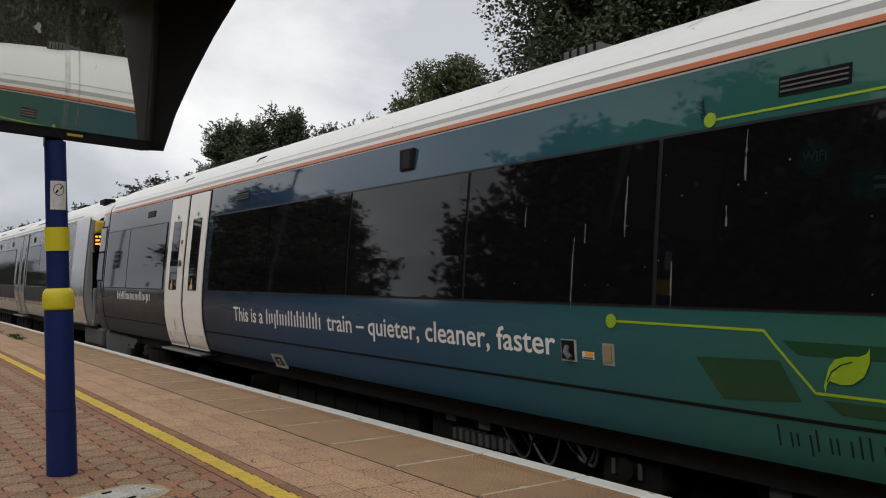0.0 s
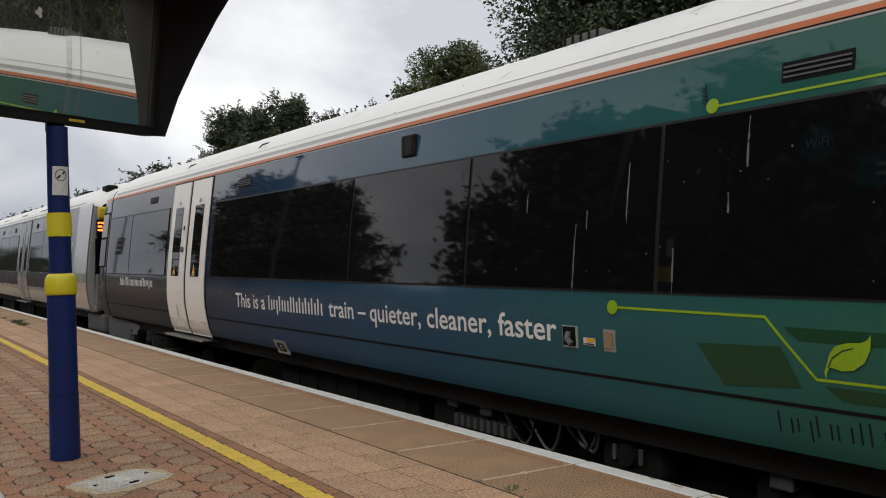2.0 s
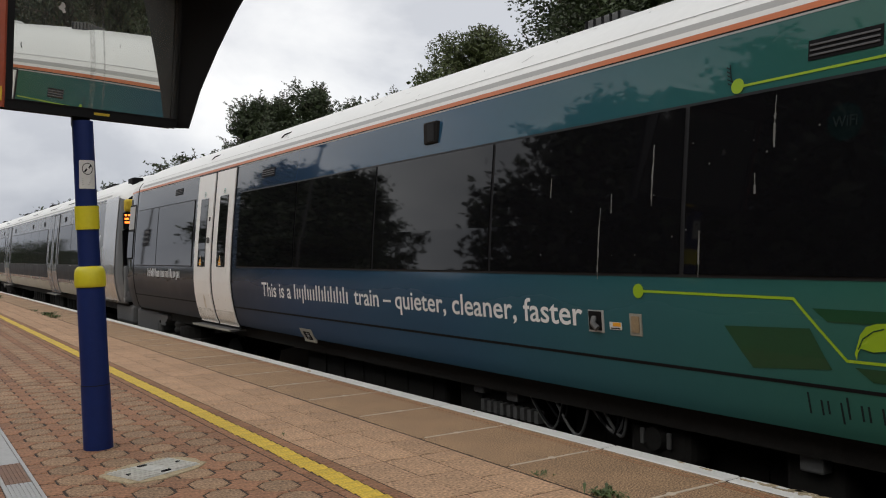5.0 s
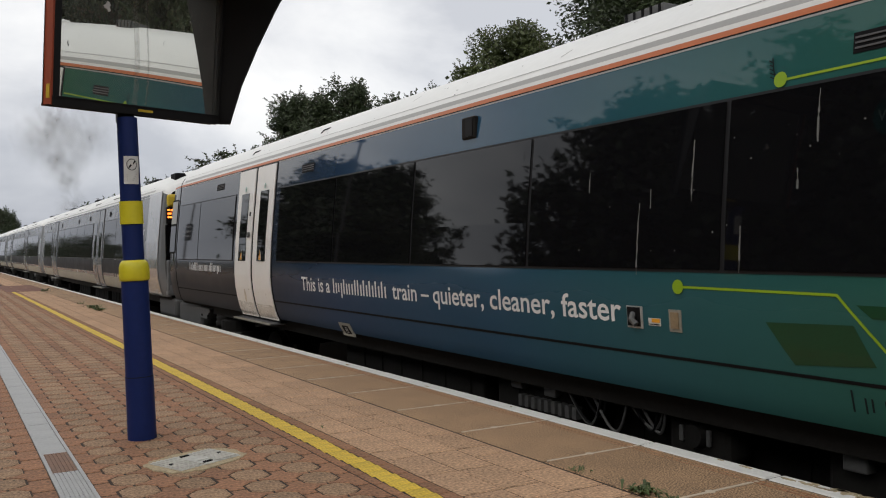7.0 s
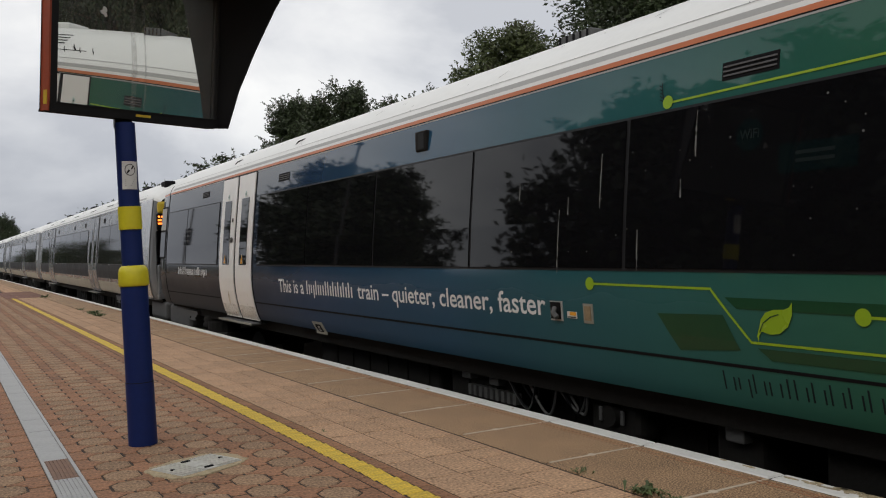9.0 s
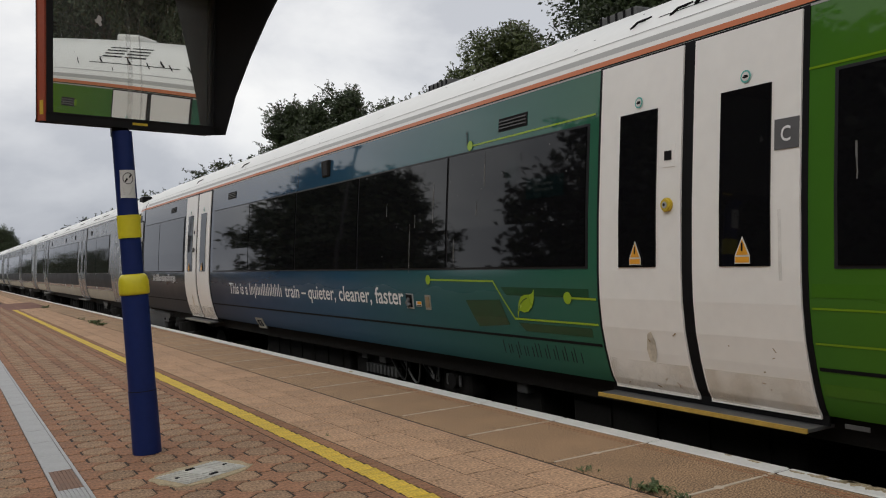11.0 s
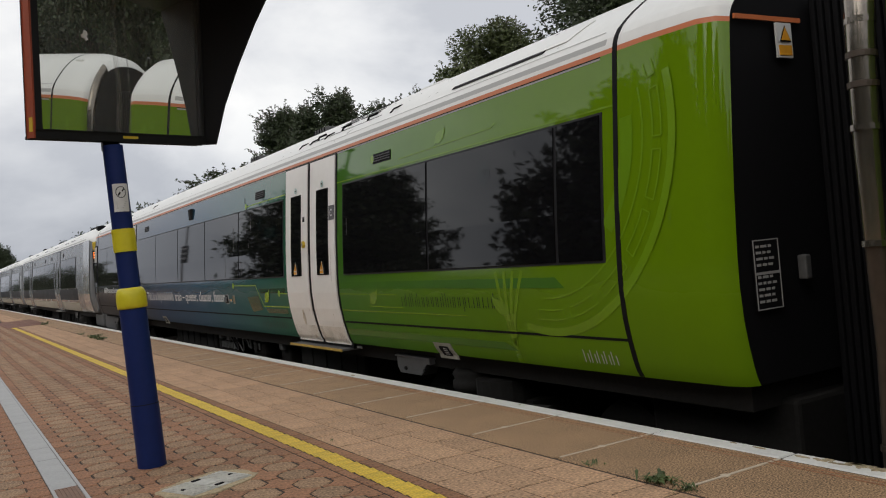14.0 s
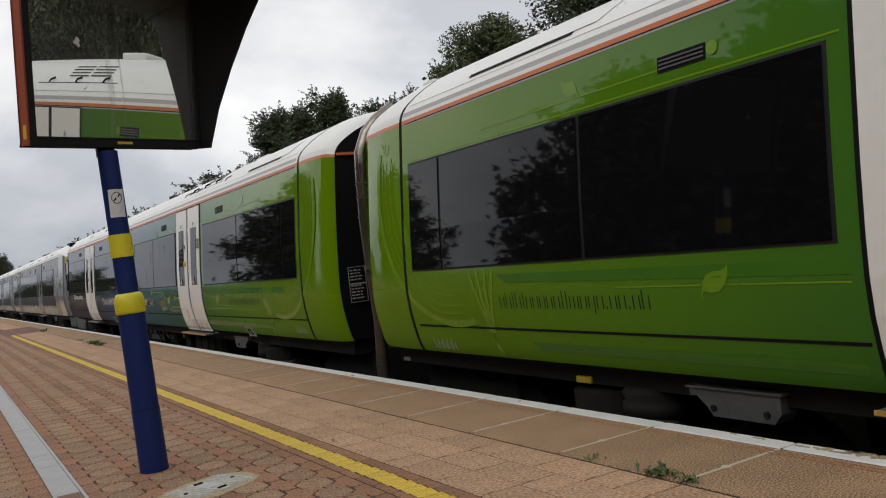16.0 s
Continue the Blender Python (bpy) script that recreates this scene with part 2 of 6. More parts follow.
def glow(name, colour, strength):
    m = bpy.data.materials.new(name)
    m.use_nodes = True
    b = m.node_tree.nodes["Principled BSDF"]
    b.inputs["Base Color"].default_value = (*colour, 1)
    b.inputs["Emission Color"].default_value = (*colour, 1)
    b.inputs["Emission Strength"].default_value = strength
    return m


M_LED = glow("orange_led", (1.0, 0.22, 0.03), 2.5)

M_MIRROR = bpy.data.materials.new("mirror_glass")
M_MIRROR.use_nodes = True
mb = M_MIRROR.node_tree.nodes["Principled BSDF"]
mb.inputs["Metallic"].default_value, mb.inputs["Roughness"].default_value = 0.925, 0.008
mb.inputs["Base Color"].default_value = (0.72, 0.73, 0.70, 1)




def film_mat(name, colour, most, scale, lo=0.42, hi=0.75):
    """Thin uneven dirt that lets the surface under it show."""
    m = bpy.data.materials.new(name)
    m.use_nodes = True
    n, l = m.node_tree.nodes, m.node_tree.links
    b = n["Principled BSDF"]
    b.inputs["Base Color"].default_value, b.inputs["Roughness"].default_value = (*colour, 1), 0.85
    tc, tex, rng = n.new("ShaderNodeTexCoord"), n.new("ShaderNodeTexNoise"), n.new("ShaderNodeMapRange")
    tex.inputs["Scale"].default_value, tex.inputs["Detail"].default_value, tex.inputs["Roughness"].default_value = scale, 6.0, 0.65
    for k, v in enumerate((lo, hi, 0.0, most)):
        rng.inputs[k + 1].default_value = v
    l.new(tc.outputs["Object"], tex.inputs["Vector"])
    l.new(tex.outputs["Fac"], rng.inputs[0])
    l.new(rng.outputs[0], b.inputs["Alpha"])
    return m


M_FILM = film_mat("brown_dirt_film", (0.55, 0.43, 0.27), 0.30, 2.2, 0.40, 0.85)
M_FILMS = film_mat("grey_smear_film", (0.40, 0.40, 0.37), 0.30, 9.0, 0.3, 0.7)


# ---- mesh helpers ----
def part(name, bm, material, parent=None, label="", smooth=False):
    me = bpy.data.meshes.new(name)
    bmesh.ops.recalc_face_normals(bm, faces=bm.faces)
    bm.to_mesh(me)
    bm.free()
    if smooth:
        me.polygons.foreach_set("use_smooth", [True] * len(me.polygons))
    me.materials.append(material)
    ob = new(name, me)
    if parent:
        ob.parent = parent
    if label:
        ob["label"] = label
    return ob


def thing(name, label, category, group="", at=None):
    ob = new(name)
    if at is not None:
        ob.matrix_basis = at
    return tagged(ob, label, category, group)


def add_box(bm, x0, x1, y0, y1, z0, z1, bevel=0.0):
    r = bmesh.ops.create_cube(bm, size=1.0)
    vs = r["verts"]
    for v in vs:
        v.co = Vector((x0 + (v.co.x + 0.5) * (x1 - x0), y0 + (v.co.y + 0.5) * (y1 - y0), z0 + (v.co.z + 0.5) * (z1 - z0)))
    if bevel:
        es = list({e for v in vs for e in v.link_edges})
        bmesh.ops.bevel(bm, geom=es, offset=bevel, segments=2, affect="EDGES", profile=0.5)
    return bm


def box_bm(*a, bevel=0.0):
    return add_box(bmesh.new(), *a, bevel=bevel)


def tube(bm, pts, radii, sides=12, cap=True):
    """A round bar along points; its rings don't twist."""
    rings, side = [], None
    for i, p in enumerate(pts):
        d = (Vector(pts[min(i + 1, len(pts) - 1)]) - Vector(pts[max(i - 1, 0)])).normalized()
        if side is None:
            side = d.orthogonal().normalized()
        side = (side - d * side.dot(d)).normalized()
        up = d.cross(side)
        r = radii[i] if isinstance(radii, (list, tuple)) else radii
        rings.append([bm.verts.new(Vector(p) + (side * math.cos(k * 2 * math.pi / sides) + up * math.sin(k * 2 * math.pi / sides)) * r) for k in range(sides)])
    for r0, r1 in zip(rings, rings[1:]):
        for k in range(sides):
            bm.faces.new((r0[k], r0[(k + 1) % sides], r1[(k + 1) % sides], r1[k]))
    if cap:
        bm.faces.new(rings[0])
        bm.faces.new(rings[-1])
    return bm


# ---- train ----
CX = 1.45
PROFILE = [(0.225, 0.212), (0.27, 0.187), (0.34, 0.165), (0.46, 0.137), (0.60, 0.113), (0.78, 0.101), (0.96, 0.105), (1.30, 0.127), (1.60, 0.155), (1.95, 0.190), (2.20, 0.217),
           (2.275, 0.226), (2.308, 0.231), (2.338, 0.239), (2.378, 0.256), (2.430, 0.292), (2.436, 0.299), (2.48, 0.345), (2.54, 0.42), (2.61, 0.52), (2.69, 0.66), (2.755, 0.82), (2.81, 1.03), (2.84, 1.24), (2.85, 1.45)]
PZ, PXS = [p[0] for p in PROFILE], [p[1] for p in PROFILE]


def PX(z):
    """The outer face of the near body side at height z."""
    return float(np.interp(z, PZ, PXS))


def shell(bm, levels, stations):
    """Both sides of a car body between heights; stations: (y, inset, drop) along it."""
    zs = [z for z in PZ if levels[0] - 1e-6 <= z <= levels[1] + 1e-6]
    for side in (1, -1):
        rows = []
        for y, inset, drop in stations:
            row = []
            for z in zs:
                x = CX - (CX - PX(z)) * (1 - inset / 1.3)
                zz = z - drop * max(0.0, (z - 2.0) / 0.85) ** 1.5 if z > 2.0 else z
                row.append(bm.verts.new((x if side == 1 else 2 * CX - x, y, zz)))
            rows.append(row)
        for a, b in zip(rows, rows[1:]):
            for i in range(len(zs) - 1):
                bm.faces.new((a[i], a[i + 1], b[i + 1], b[i]))
    return bm


def end_cap(bm, y, inset, drop):
    pts = []
    for z in PZ:
        x = CX - (CX - PX(z)) * (1 - inset / 1.3)
        pts.append((x, y, z - drop * max(0.0, (z - 2.0) / 0.85) ** 1.5 if z > 2.0 else z))
    far = [(2 * CX - x, yy, z) for x, yy, z in reversed(pts)]
    bm.faces.new([bm.verts.new(p) for p in pts + far[1:]])
    return bm


def skin(bm, y0, y1, z0, z1, off, thick=0.012, lean=0.0):
    """A panel that follows the near body side, standing off it by off."""
    zs = sorted({z0, z1, *(z for z in PZ if z0 + 0.004 < z < z1 - 0.004)})
    rows = []
    for z in zs:
        x = PX(z) - off
        dy = lean * (z - z0)
        rows.append([bm.verts.new((x, y0 + dy, z)), bm.verts.new((x, y1 + dy, z)), bm.verts.new((x + thick, y1 + dy, z)), bm.verts.new((x + thick, y0 + dy, z))])
    for a, b in zip(rows, rows[1:]):
        for k in range(4):
            bm.faces.new((a[k], a[(k + 1) % 4], b[(k + 1) % 4], b[k]))
    bm.faces.new(rows[0])
    bm.faces.new(rows[-1])
    return bm


def ribbon(bm, pts, width, off):
    """A painted line along points (y, z) on the body side, mitred at its bends."""
    fine = [pts[0]]
    for (ya, za), (yb, zb) in zip(pts, pts[1:]):
        steps = max(1, int(abs(zb - za) / 0.06), int(abs(yb - ya) / 3.0))
        fine += [(ya + (yb - ya) * i / steps, za + (zb - za) * i / steps) for i in range(1, steps + 1)]
    prev = None
    for i, (y, z) in enumerate(fine):
        p, q = Vector(fine[max(i - 1, 0)]), Vector(fine[min(i + 1, len(fine) - 1)])
        here = Vector((y, z))
        d0, d1 = (here - p).normalized() if i else None, (q - here).normalized() if i < len(fine) - 1 else None
        d = ((d0 or d1) + (d1 or d0)).normalized()
        k = 1.0 / max(0.5, d.dot(d1 or d0))
        nrm = Vector((-d.y, d.x)) * width / 2 * k
        cur = [bm.verts.new((PX(z + s_ * nrm.y) - off, y + s_ * nrm.x, z + s_ * nrm.y)) for s_ in (1, -1)]
        if prev:
            bm.faces.new((prev[0], prev[1], cur[1], cur[0]))
        prev = cur
    return bm


def decal(bm, pts, off):
    """A flat painted shape with outline (y, z) on the body side."""
    f = bm.faces.new([bm.verts.new((PX(z) - off, y, z)) for y, z in pts])
    bmesh.ops.triangulate(bm, faces=[f])
    return bm


def patch(bm, tl, tr, br, bl, off, n=8):
    """A four-cornered painted patch, corners (y, z), that follows the curve of the side."""
    rows = []
    for i in range(n + 1):
        f = i / n
        row = []
        for g in (0.0, 0.5, 1.0):
            top, low = (tl[0] + (tr[0] - tl[0]) * g, tl[1] + (tr[1] - tl[1]) * g), (bl[0] + (br[0] - bl[0]) * g, bl[1] + (br[1] - bl[1]) * g)
            y, z = top[0] + (low[0] - top[0]) * f, top[1] + (low[1] - top[1]) * f
            row.append(bm.verts.new((PX(z) - off, y, z)))
        rows.append(row)
    for p, q in zip(rows, rows[1:]):
        for k in range(2):
            bm.faces.new((p[k], p[k + 1], q[k + 1], q[k]))
    return bm


def disc(bm, y, z, r, off, rz=None, sides=18):
    rz = rz or r
    return decal(bm, [(y + r * math.cos(a), z + rz * math.sin(a)) for a in (i * 2 * math.pi / sides for i in range(sides))], off)


def leaf_shape(y, z, s, flip=1):
    """Outline of a stylised leaf of height s with its stalk foot at (y, z)."""
    pts = [(0.0, 0.0), (0.03, 0.16), (0.10, 0.26), (0.36, 0.20), (0.62, 0.24), (0.86, 0.42), (0.99, 0.70), (1.0, 1.0), (0.92, 0.88), (0.78, 0.82), (0.48, 0.80), (0.24, 0.72), (0.10, 0.55), (0.04, 0.36), (-0.04, 0.14)]
    return [(y - flip * a * s, z + b * s) for a, b in pts]


def lettering(text, y0, y1, z0, cap, off):
    """Text read from the platform, from y0 to y1 along the car, with cap height cap."""
    cu = bpy.data.curves.new("lettering", "FONT")
    cu.body, cu.size, cu.resolution_u, cu.offset = text, 1.0, 3, 0.012
    tmp = new("lettering", cu)
    me = tmp.to_mesh()
    co = [tuple(v.co) for v in me.vertices]
    polys = [tuple(p.vertices) for p in me.polygons]
    tmp.to_mesh_clear()
    bpy.data.objects.remove(tmp)
    bpy.data.curves.remove(cu)
    x0, x1 = min(c[0] for c in co), max(c[0] for c in co)
    sx, sz = (y0 - y1) / (x1 - x0), cap / 0.69
    bm = bmesh.new()
    vs = []
    for c in co:
        z = z0 + c[1] * sz
        vs.append(bm.verts.new((PX(z) - off, y0 - (c[0] - x0) * sx, z)))
    for p in polys:
        try:
            bm.faces.new([vs[i] for i in p])
        except ValueError:
            pass
    return bm


def word_bars(shape, y0, y1, z0, cap, off, stem=0.2):
    """Plain upright bars in place of a trade name. shape: the run of tall, low, thin and descending bars or gaps."""
    widths = {"T": 1.0, "x": 1.0, "t": 0.4, "g": 1.0, "W": 1.5, ".": 0.4, " ": 0.5}
    # for each sign its bars: where across it, foot and head
    bars = {"T": ((0.0, 0, 1), (1.0, 0, 0.72)), "x": ((0.0, 0, 0.72), (1.0, 0, 0.72)), "t": ((0.5, 0, 1),), "g": ((0.0, 0.1, 0.72), (1.0, -0.27, 0.72)),
            "W": ((0.0, 0, 0.72), (0.5, 0, 0.72), (1.0, 0, 0.72)), ".": ((0.5, 0, 0.16),), " ": ()}
    total = sum(widths[c] + 0.3 for c in shape)
    k = (y0 - y1) / total
    bm = bmesh.new()
    y = y0
    for c in shape:
        w, sw = widths[c] * k, stem * k
        for f, lo, hi in bars[c]:
            yy = y - (w - sw) * f
            za, zb = z0 + lo * cap, z0 + hi * cap
            decal(bm, [(yy, za), (yy, zb), (yy - sw, zb), (yy - sw, za)], off)
        y -= w + 0.3 * k
    return bm


def panes(car, spans, z0, z1, name="window_pane", glass=None):
    """A window band: a dark backing frame, and panes with thin gaps."""
    a, b = spans[0][0], spans[-1][1]
    part("window_surround", skin(bmesh.new(), a + 0.016, b - 0.016, z0 - 0.017, z1 + 0.017, 0.004, 0.01), M_FRAME, car, "dark grey window surround")
    for p0, p1 in spans:
        part(name, skin(bmesh.new(), p0 - 0.008, p1 + 0.008, z0, z1, 0.012, 0.012), glass or M_WIN, car, "dark tinted window pane")


def vent(car, y0, y1, z0, z1):
    bm = skin(bmesh.new(), y0 + 0.012, y1 - 0.012, z0 - 0.012, z1 + 0.012, 0.004, 0.01)
    v = part("vent", bm, M_RUB, car, "black slotted vent")
    n = 3
    for i in range(n):
        z = z0 + (z1 - z0) * (i + 0.5) / n
        part("slat", skin(bmesh.new(), y0, y1, z - 0.0045, z + 0.0045, 0.010, 0.006), M_PLATE, v)
    return v


def door_pair(car, y0, y1, zt=2.248, white=M_DOORW, letter=True, details=True):
    """A pair of plug doors from y0 (ahead) down to y1."""
    mid, g = (y0 + y1) / 2, 0.045
    zb = 0.205
    part("door_seal", skin(bmesh.new(), y0 + 0.035, y1 - 0.035, 0.175, zt + 0.014, 0.005, 0.01), M_RUB, car, "black rubber door surround")
    for i, (a, b) in enumerate(((y0, mid + g), (mid - g, y1))):
        leaf = part("door_leaf", skin(bmesh.new(), a, b, zb, zt, 0.017, 0.014), white, car, "white sliding plug door leaf")
        c0, c1 = (a - 0.19, a - 0.51) if i == 0 else (a - 0.20, a - 0.53)
        part("door_window", skin(bmesh.new(), c0, c1, 0.975, 1.915, 0.024, 0.008), M_WIN, leaf, "narrow dark door window")
        if not details:
            continue
        cy = (c0 + c1) / 2
        bm = bmesh.new()
        decal(bm, [(cy + 0.040, 1.035), (cy, 1.118), (cy - 0.040, 1.035)], 0.036)
        decal(bm, [(cy + 0.045, 0.995), (cy + 0.045, 1.025), (cy - 0.045, 1.025), (cy - 0.045, 0.995)], 0.036)
        ws = part("warning_sticker", bm, M_TREAD, leaf, "orange triangular warning sticker")
        bm = bmesh.new()
        decal(bm, [(cy + 0.051, 1.029), (cy, 1.134), (cy - 0.051, 1.029)], 0.0335)
        decal(bm, [(cy + 0.050, 0.989), (cy + 0.050, 1.0305), (cy - 0.050, 1.0305), (cy - 0.050, 0.989)], 0.0335)
        part("sticker_border", bm, M_WHITEP, ws)
        bm = bmesh.new()
        decal(bm, [(cy + 0.006, 1.055), (cy + 0.006, 1.10), (cy - 0.006, 1.10), (cy - 0.006, 1.055)], 0.038)
        part("warning_mark", bm, M_RUB, leaf)
        bm = disc(bmesh.new(), cy, 1.975, 0.034, 0.024, 0.034)
        part("round_sticker", bm, M_TEAL, leaf, "small white round sticker with a teal rim")
        part("sticker_face", disc(bmesh.new(), cy, 1.975, 0.025, 0.0252, 0.025), M_WHITEP, leaf)
        part("sticker_mark", decal(bmesh.new(), [(cy + 0.019, 1.972), (cy + 0.006, 1.984), (cy - 0.016, 1.981), (cy - 0.018, 1.968), (cy + 0.008, 1.965)], 0.0265), M_RUB, leaf)
        # scuffs and brown dirt low on the leaf
        rnd = random.Random(5 + i)
        bm = bmesh.new()
        for k in range(7):
            yy, zz = a - rnd.uniform(0.08, 0.62), rnd.uniform(0.25, 0.62)
            dy, dz = rnd.uniform(-0.05, 0.03), rnd.uniform(-0.02, 0.02)
            ribbon(bm, [(yy, zz), (yy + dy, zz + dz)], rnd.uniform(0.004, 0.009), 0.021)
        part("scuff", bm, M_STAIN, leaf, "brown scuff marks")
        part("dirt_film", skin(bmesh.new(), a - 0.012, b + 0.012, 0.215, 0.40, 0.0185, 0.001), M_FILM, leaf, "thin brown road dirt")
        if i:
            part("dirt_streak", ribbon(bmesh.new(), [(a - 0.585, 1.26), (a - 0.59, 0.90)], 0.02, 0.0195), M_FILMS, leaf, "grey drip streak")
            continue
        sy = a - 0.42
        bm = bmesh.new()
        decal(bm, [(sy + dy, 0.50 + dz) for dy, dz in ((0.035, -0.09), (0.045, -0.02), (0.02, 0.07), (-0.015, 0.09), (-0.04, 0.03), (-0.035, -0.05), (-0.01, -0.10))], 0.0205)
        part("dirt_smear", bm, M_SMEAR, leaf, "brownish dirt smear")
    if details:
        by = mid + 0.14
        bt = part("door_button", disc(bmesh.new(), by, 1.335, 0.042, 0.034), M_YEL if letter else M_UGREY, car, "round yellow door button" if letter else "round grey door button")
        bmr = bmesh.new()
        tube(bmr, [(PX(1.335) - 0.018, by, 1.335), (PX(1.335) - 0.045, by, 1.335)], [0.04, 0.034], 20)
        part("button_rim", bmr, M_YEL if letter else M_UGREY, bt)
        part("button_centre", disc(bmesh.new(), by, 1.335, 0.02, 0.048), M_GREY, bt)
        part("button_mark", disc(bmesh.new(), by, 1.335, 0.009, 0.051), M_RUB, bt)
        lk = part("lock_plate", skin(bmesh.new(), by + 0.05, by - 0.05, 1.555, 1.70, 0.021, 0.006), M_DOORW, car, "white lock plate with dark square hole")
        part("lock_hole", skin(bmesh.new(), by + 0.03, by - 0.025, 1.595, 1.65, 0.026, 0.004), M_RUB, lk)
    if letter:
        pl = part("letter_plate", skin(bmesh.new(), y1 + 0.15, y1 + 0.005, 1.56, 1.715, 0.022, 0.006), M_PLATE, car, "dark grey plate lettered C")
        part("letter", lettering("C", y1 + 0.108, y1 + 0.05, 1.60, 0.075, 0.026), M_TEXTW, pl)
    # step board
    st = part("step_board", box_bm(0.085, 0.30, y1 - 0.0, y0 + 0.05, 0.15, 0.172, bevel=0.005), M_UGREY, car, "door step with a yellow nosing")
    part("nosing", box_bm(0.076, 0.090, y1 - 0.0, y0 + 0.05, 0.150, 0.1735), M_NOSE if details and letter else M_BOX, st)


def wheel_mesh():
    bm = bmesh.new()
    for r, x0, x1 in ((0.42, 0.0, 0.10), (0.45, 0.10, 0.135), (0.16, -0.06, 0.0)):
        tube(bm, [(x0, 0, 0), (x1, 0, 0)], r, 24)
    for k in range(6):
        a = k * math.pi / 3
        tube(bm, [(-0.012, 0.25 * math.cos(a), 0.25 * math.sin(a)), (0.0, 0.25 * math.cos(a), 0.25 * math.sin(a))], 0.03, 8)
    me = bpy.data.meshes.new("wheel")
    bmesh.ops.recalc_face_normals(bm, faces=bm.faces)
    bm.to_mesh(me)
    bm.free()
    me.materials.append(M_UNDER)
    return me


WHEEL = wheel_mesh()
WHEELS = []
RAILZ = -0.915


def bogie(car, yc, rolling=True, way=1):
    """A bogie: side frame, springs, axle boxes, wheels."""
    bm = bmesh.new()
    for x in (0.52, 2 * CX - 0.52):
        add_box(bm, x - 0.07, x + 0.07, yc - 1.75, yc + 1.75, -0.42, -0.26, bevel=0.03)
        for dy in (-1.3, 1.3):
            add_box(bm, x - 0.10, x + 0.08, yc + dy - 0.16, yc + dy + 0.16, -0.60, -0.34, bevel=0.03)
            tube(bm, [(x - 0.16, yc + dy, -0.49), (x - 0.08, yc + dy, -0.49)], 0.11, 14)
            for o in (-0.3, 0.3):
                tube(bm, [(x, yc + dy + o, -0.30), (x, yc + dy + o, -0.56)], 0.07, 10)
        tube(bm, [(x - 0.02, yc, -0.28), (x - 0.02, yc, 0.02)], 0.26, 18)
        tube(bm, [(x - 0.18, yc - 0.8, -0.15), (x - 0.18, yc + 0.2, -0.22)], 0.045, 10)
    add_box(bm, 0.5, 2 * CX - 0.5, yc - 0.35, yc + 0.35, -0.40, -0.15)
    b = part("bogie", bm, M_UNDER, car, "grimy black bogie frame with springs")
    bm = bmesh.new()
    ya, yb = sorted((yc + way * 0.95, yc + way * 1.60))
    outline = [(0.0, 0.135), (0.0, 0.03), (0.08, -0.03), (0.74, -0.03), (0.80, 0.02), (0.92, 0.085), (1.0, 0.08), (1.0, 0.135)]
    if way > 0:
        outline = [(1 - f, z) for f, z in outline]
    near_ring = [bm.verts.new((0.30, ya + (yb - ya) * f, z)) for f, z in outline]
    far_ring = [bm.verts.new((0.46, ya + (yb - ya) * f, z)) for f, z in outline]
    bm.faces.new(near_ring)
    bm.faces.new(far_ring)
    for k in range(8):
        bm.faces.new((near_ring[k], near_ring[(k + 1) % 8], far_ring[(k + 1) % 8], far_ring[k]))
    sh = part("spring_bracket", bm, M_UGREY, car, "dusty grey metal spring bracket")
    part("bracket_lip", box_bm(0.285, 0.47, ya - 0.02, yb + 0.02, 0.128, 0.145, bevel=0.004), M_UGREY, sh)
    for f in (0.14, 0.72):
        bm = bmesh.new()
        yy = ya + (yb - ya) * f
        tube(bm, [(0.285, yy, 0.02), (0.30, yy, 0.02)], 0.02, 8)
        part("bolt", bm, M_UNDER, sh)
    bm = bmesh.new()
    yy = yc + way * 0.45
    tube(bm, [(0.5, yy, -0.14), (0.5, yy, -0.09), (0.5, yy, -0.03), (0.5, yy, -0.02), (0.5, yy, 0.03), (0.5, yy, 0.08)], [0.19, 0.225, 0.225, 0.20, 0.225, 0.19], 24)
    part("air_spring", bm, M_UNDER, car, "black rubber air spring", True)
    for dy in (-1.3, 1.3):
        for x in (0.66, 2 * CX - 0.66):
            w = new("wheel", WHEEL)
            w.parent = car
            w["label"] = "worn steel wheel"
            sx = 0 if x < CX else 180
            w.matrix_basis = pose(x, yc + dy, RAILZ + 0.42, 0, 0, sx)
            if rolling:
                WHEELS.append((w, x, yc + dy, sx))
    return b


def under_box(car, y0, y1, x0=0.56, z0=-0.55, z1=0.14, material=None, label="dark underframe equipment box"):
    eb = part("equipment_box", box_bm(x0, 2 * CX - x0, y0, y1, z0, z1, bevel=0.03), material or M_UNDER, car, label)
    for i in range(int((y1 - y0) / 0.45)):
        y = y0 + 0.22 + i * 0.45
        part("rib", box_bm(x0 - 0.014, x0 + 0.01, y - 0.012, y + 0.012, z0 + 0.05, z1 - 0.04), M_UNDER, eb)
    part("lid_edge", box_bm(x0 - 0.02, x0 + 0.01, y0 + 0.03, y1 - 0.03, z1 - 0.10, z1 - 0.075), M_UNDER, eb)
    return eb


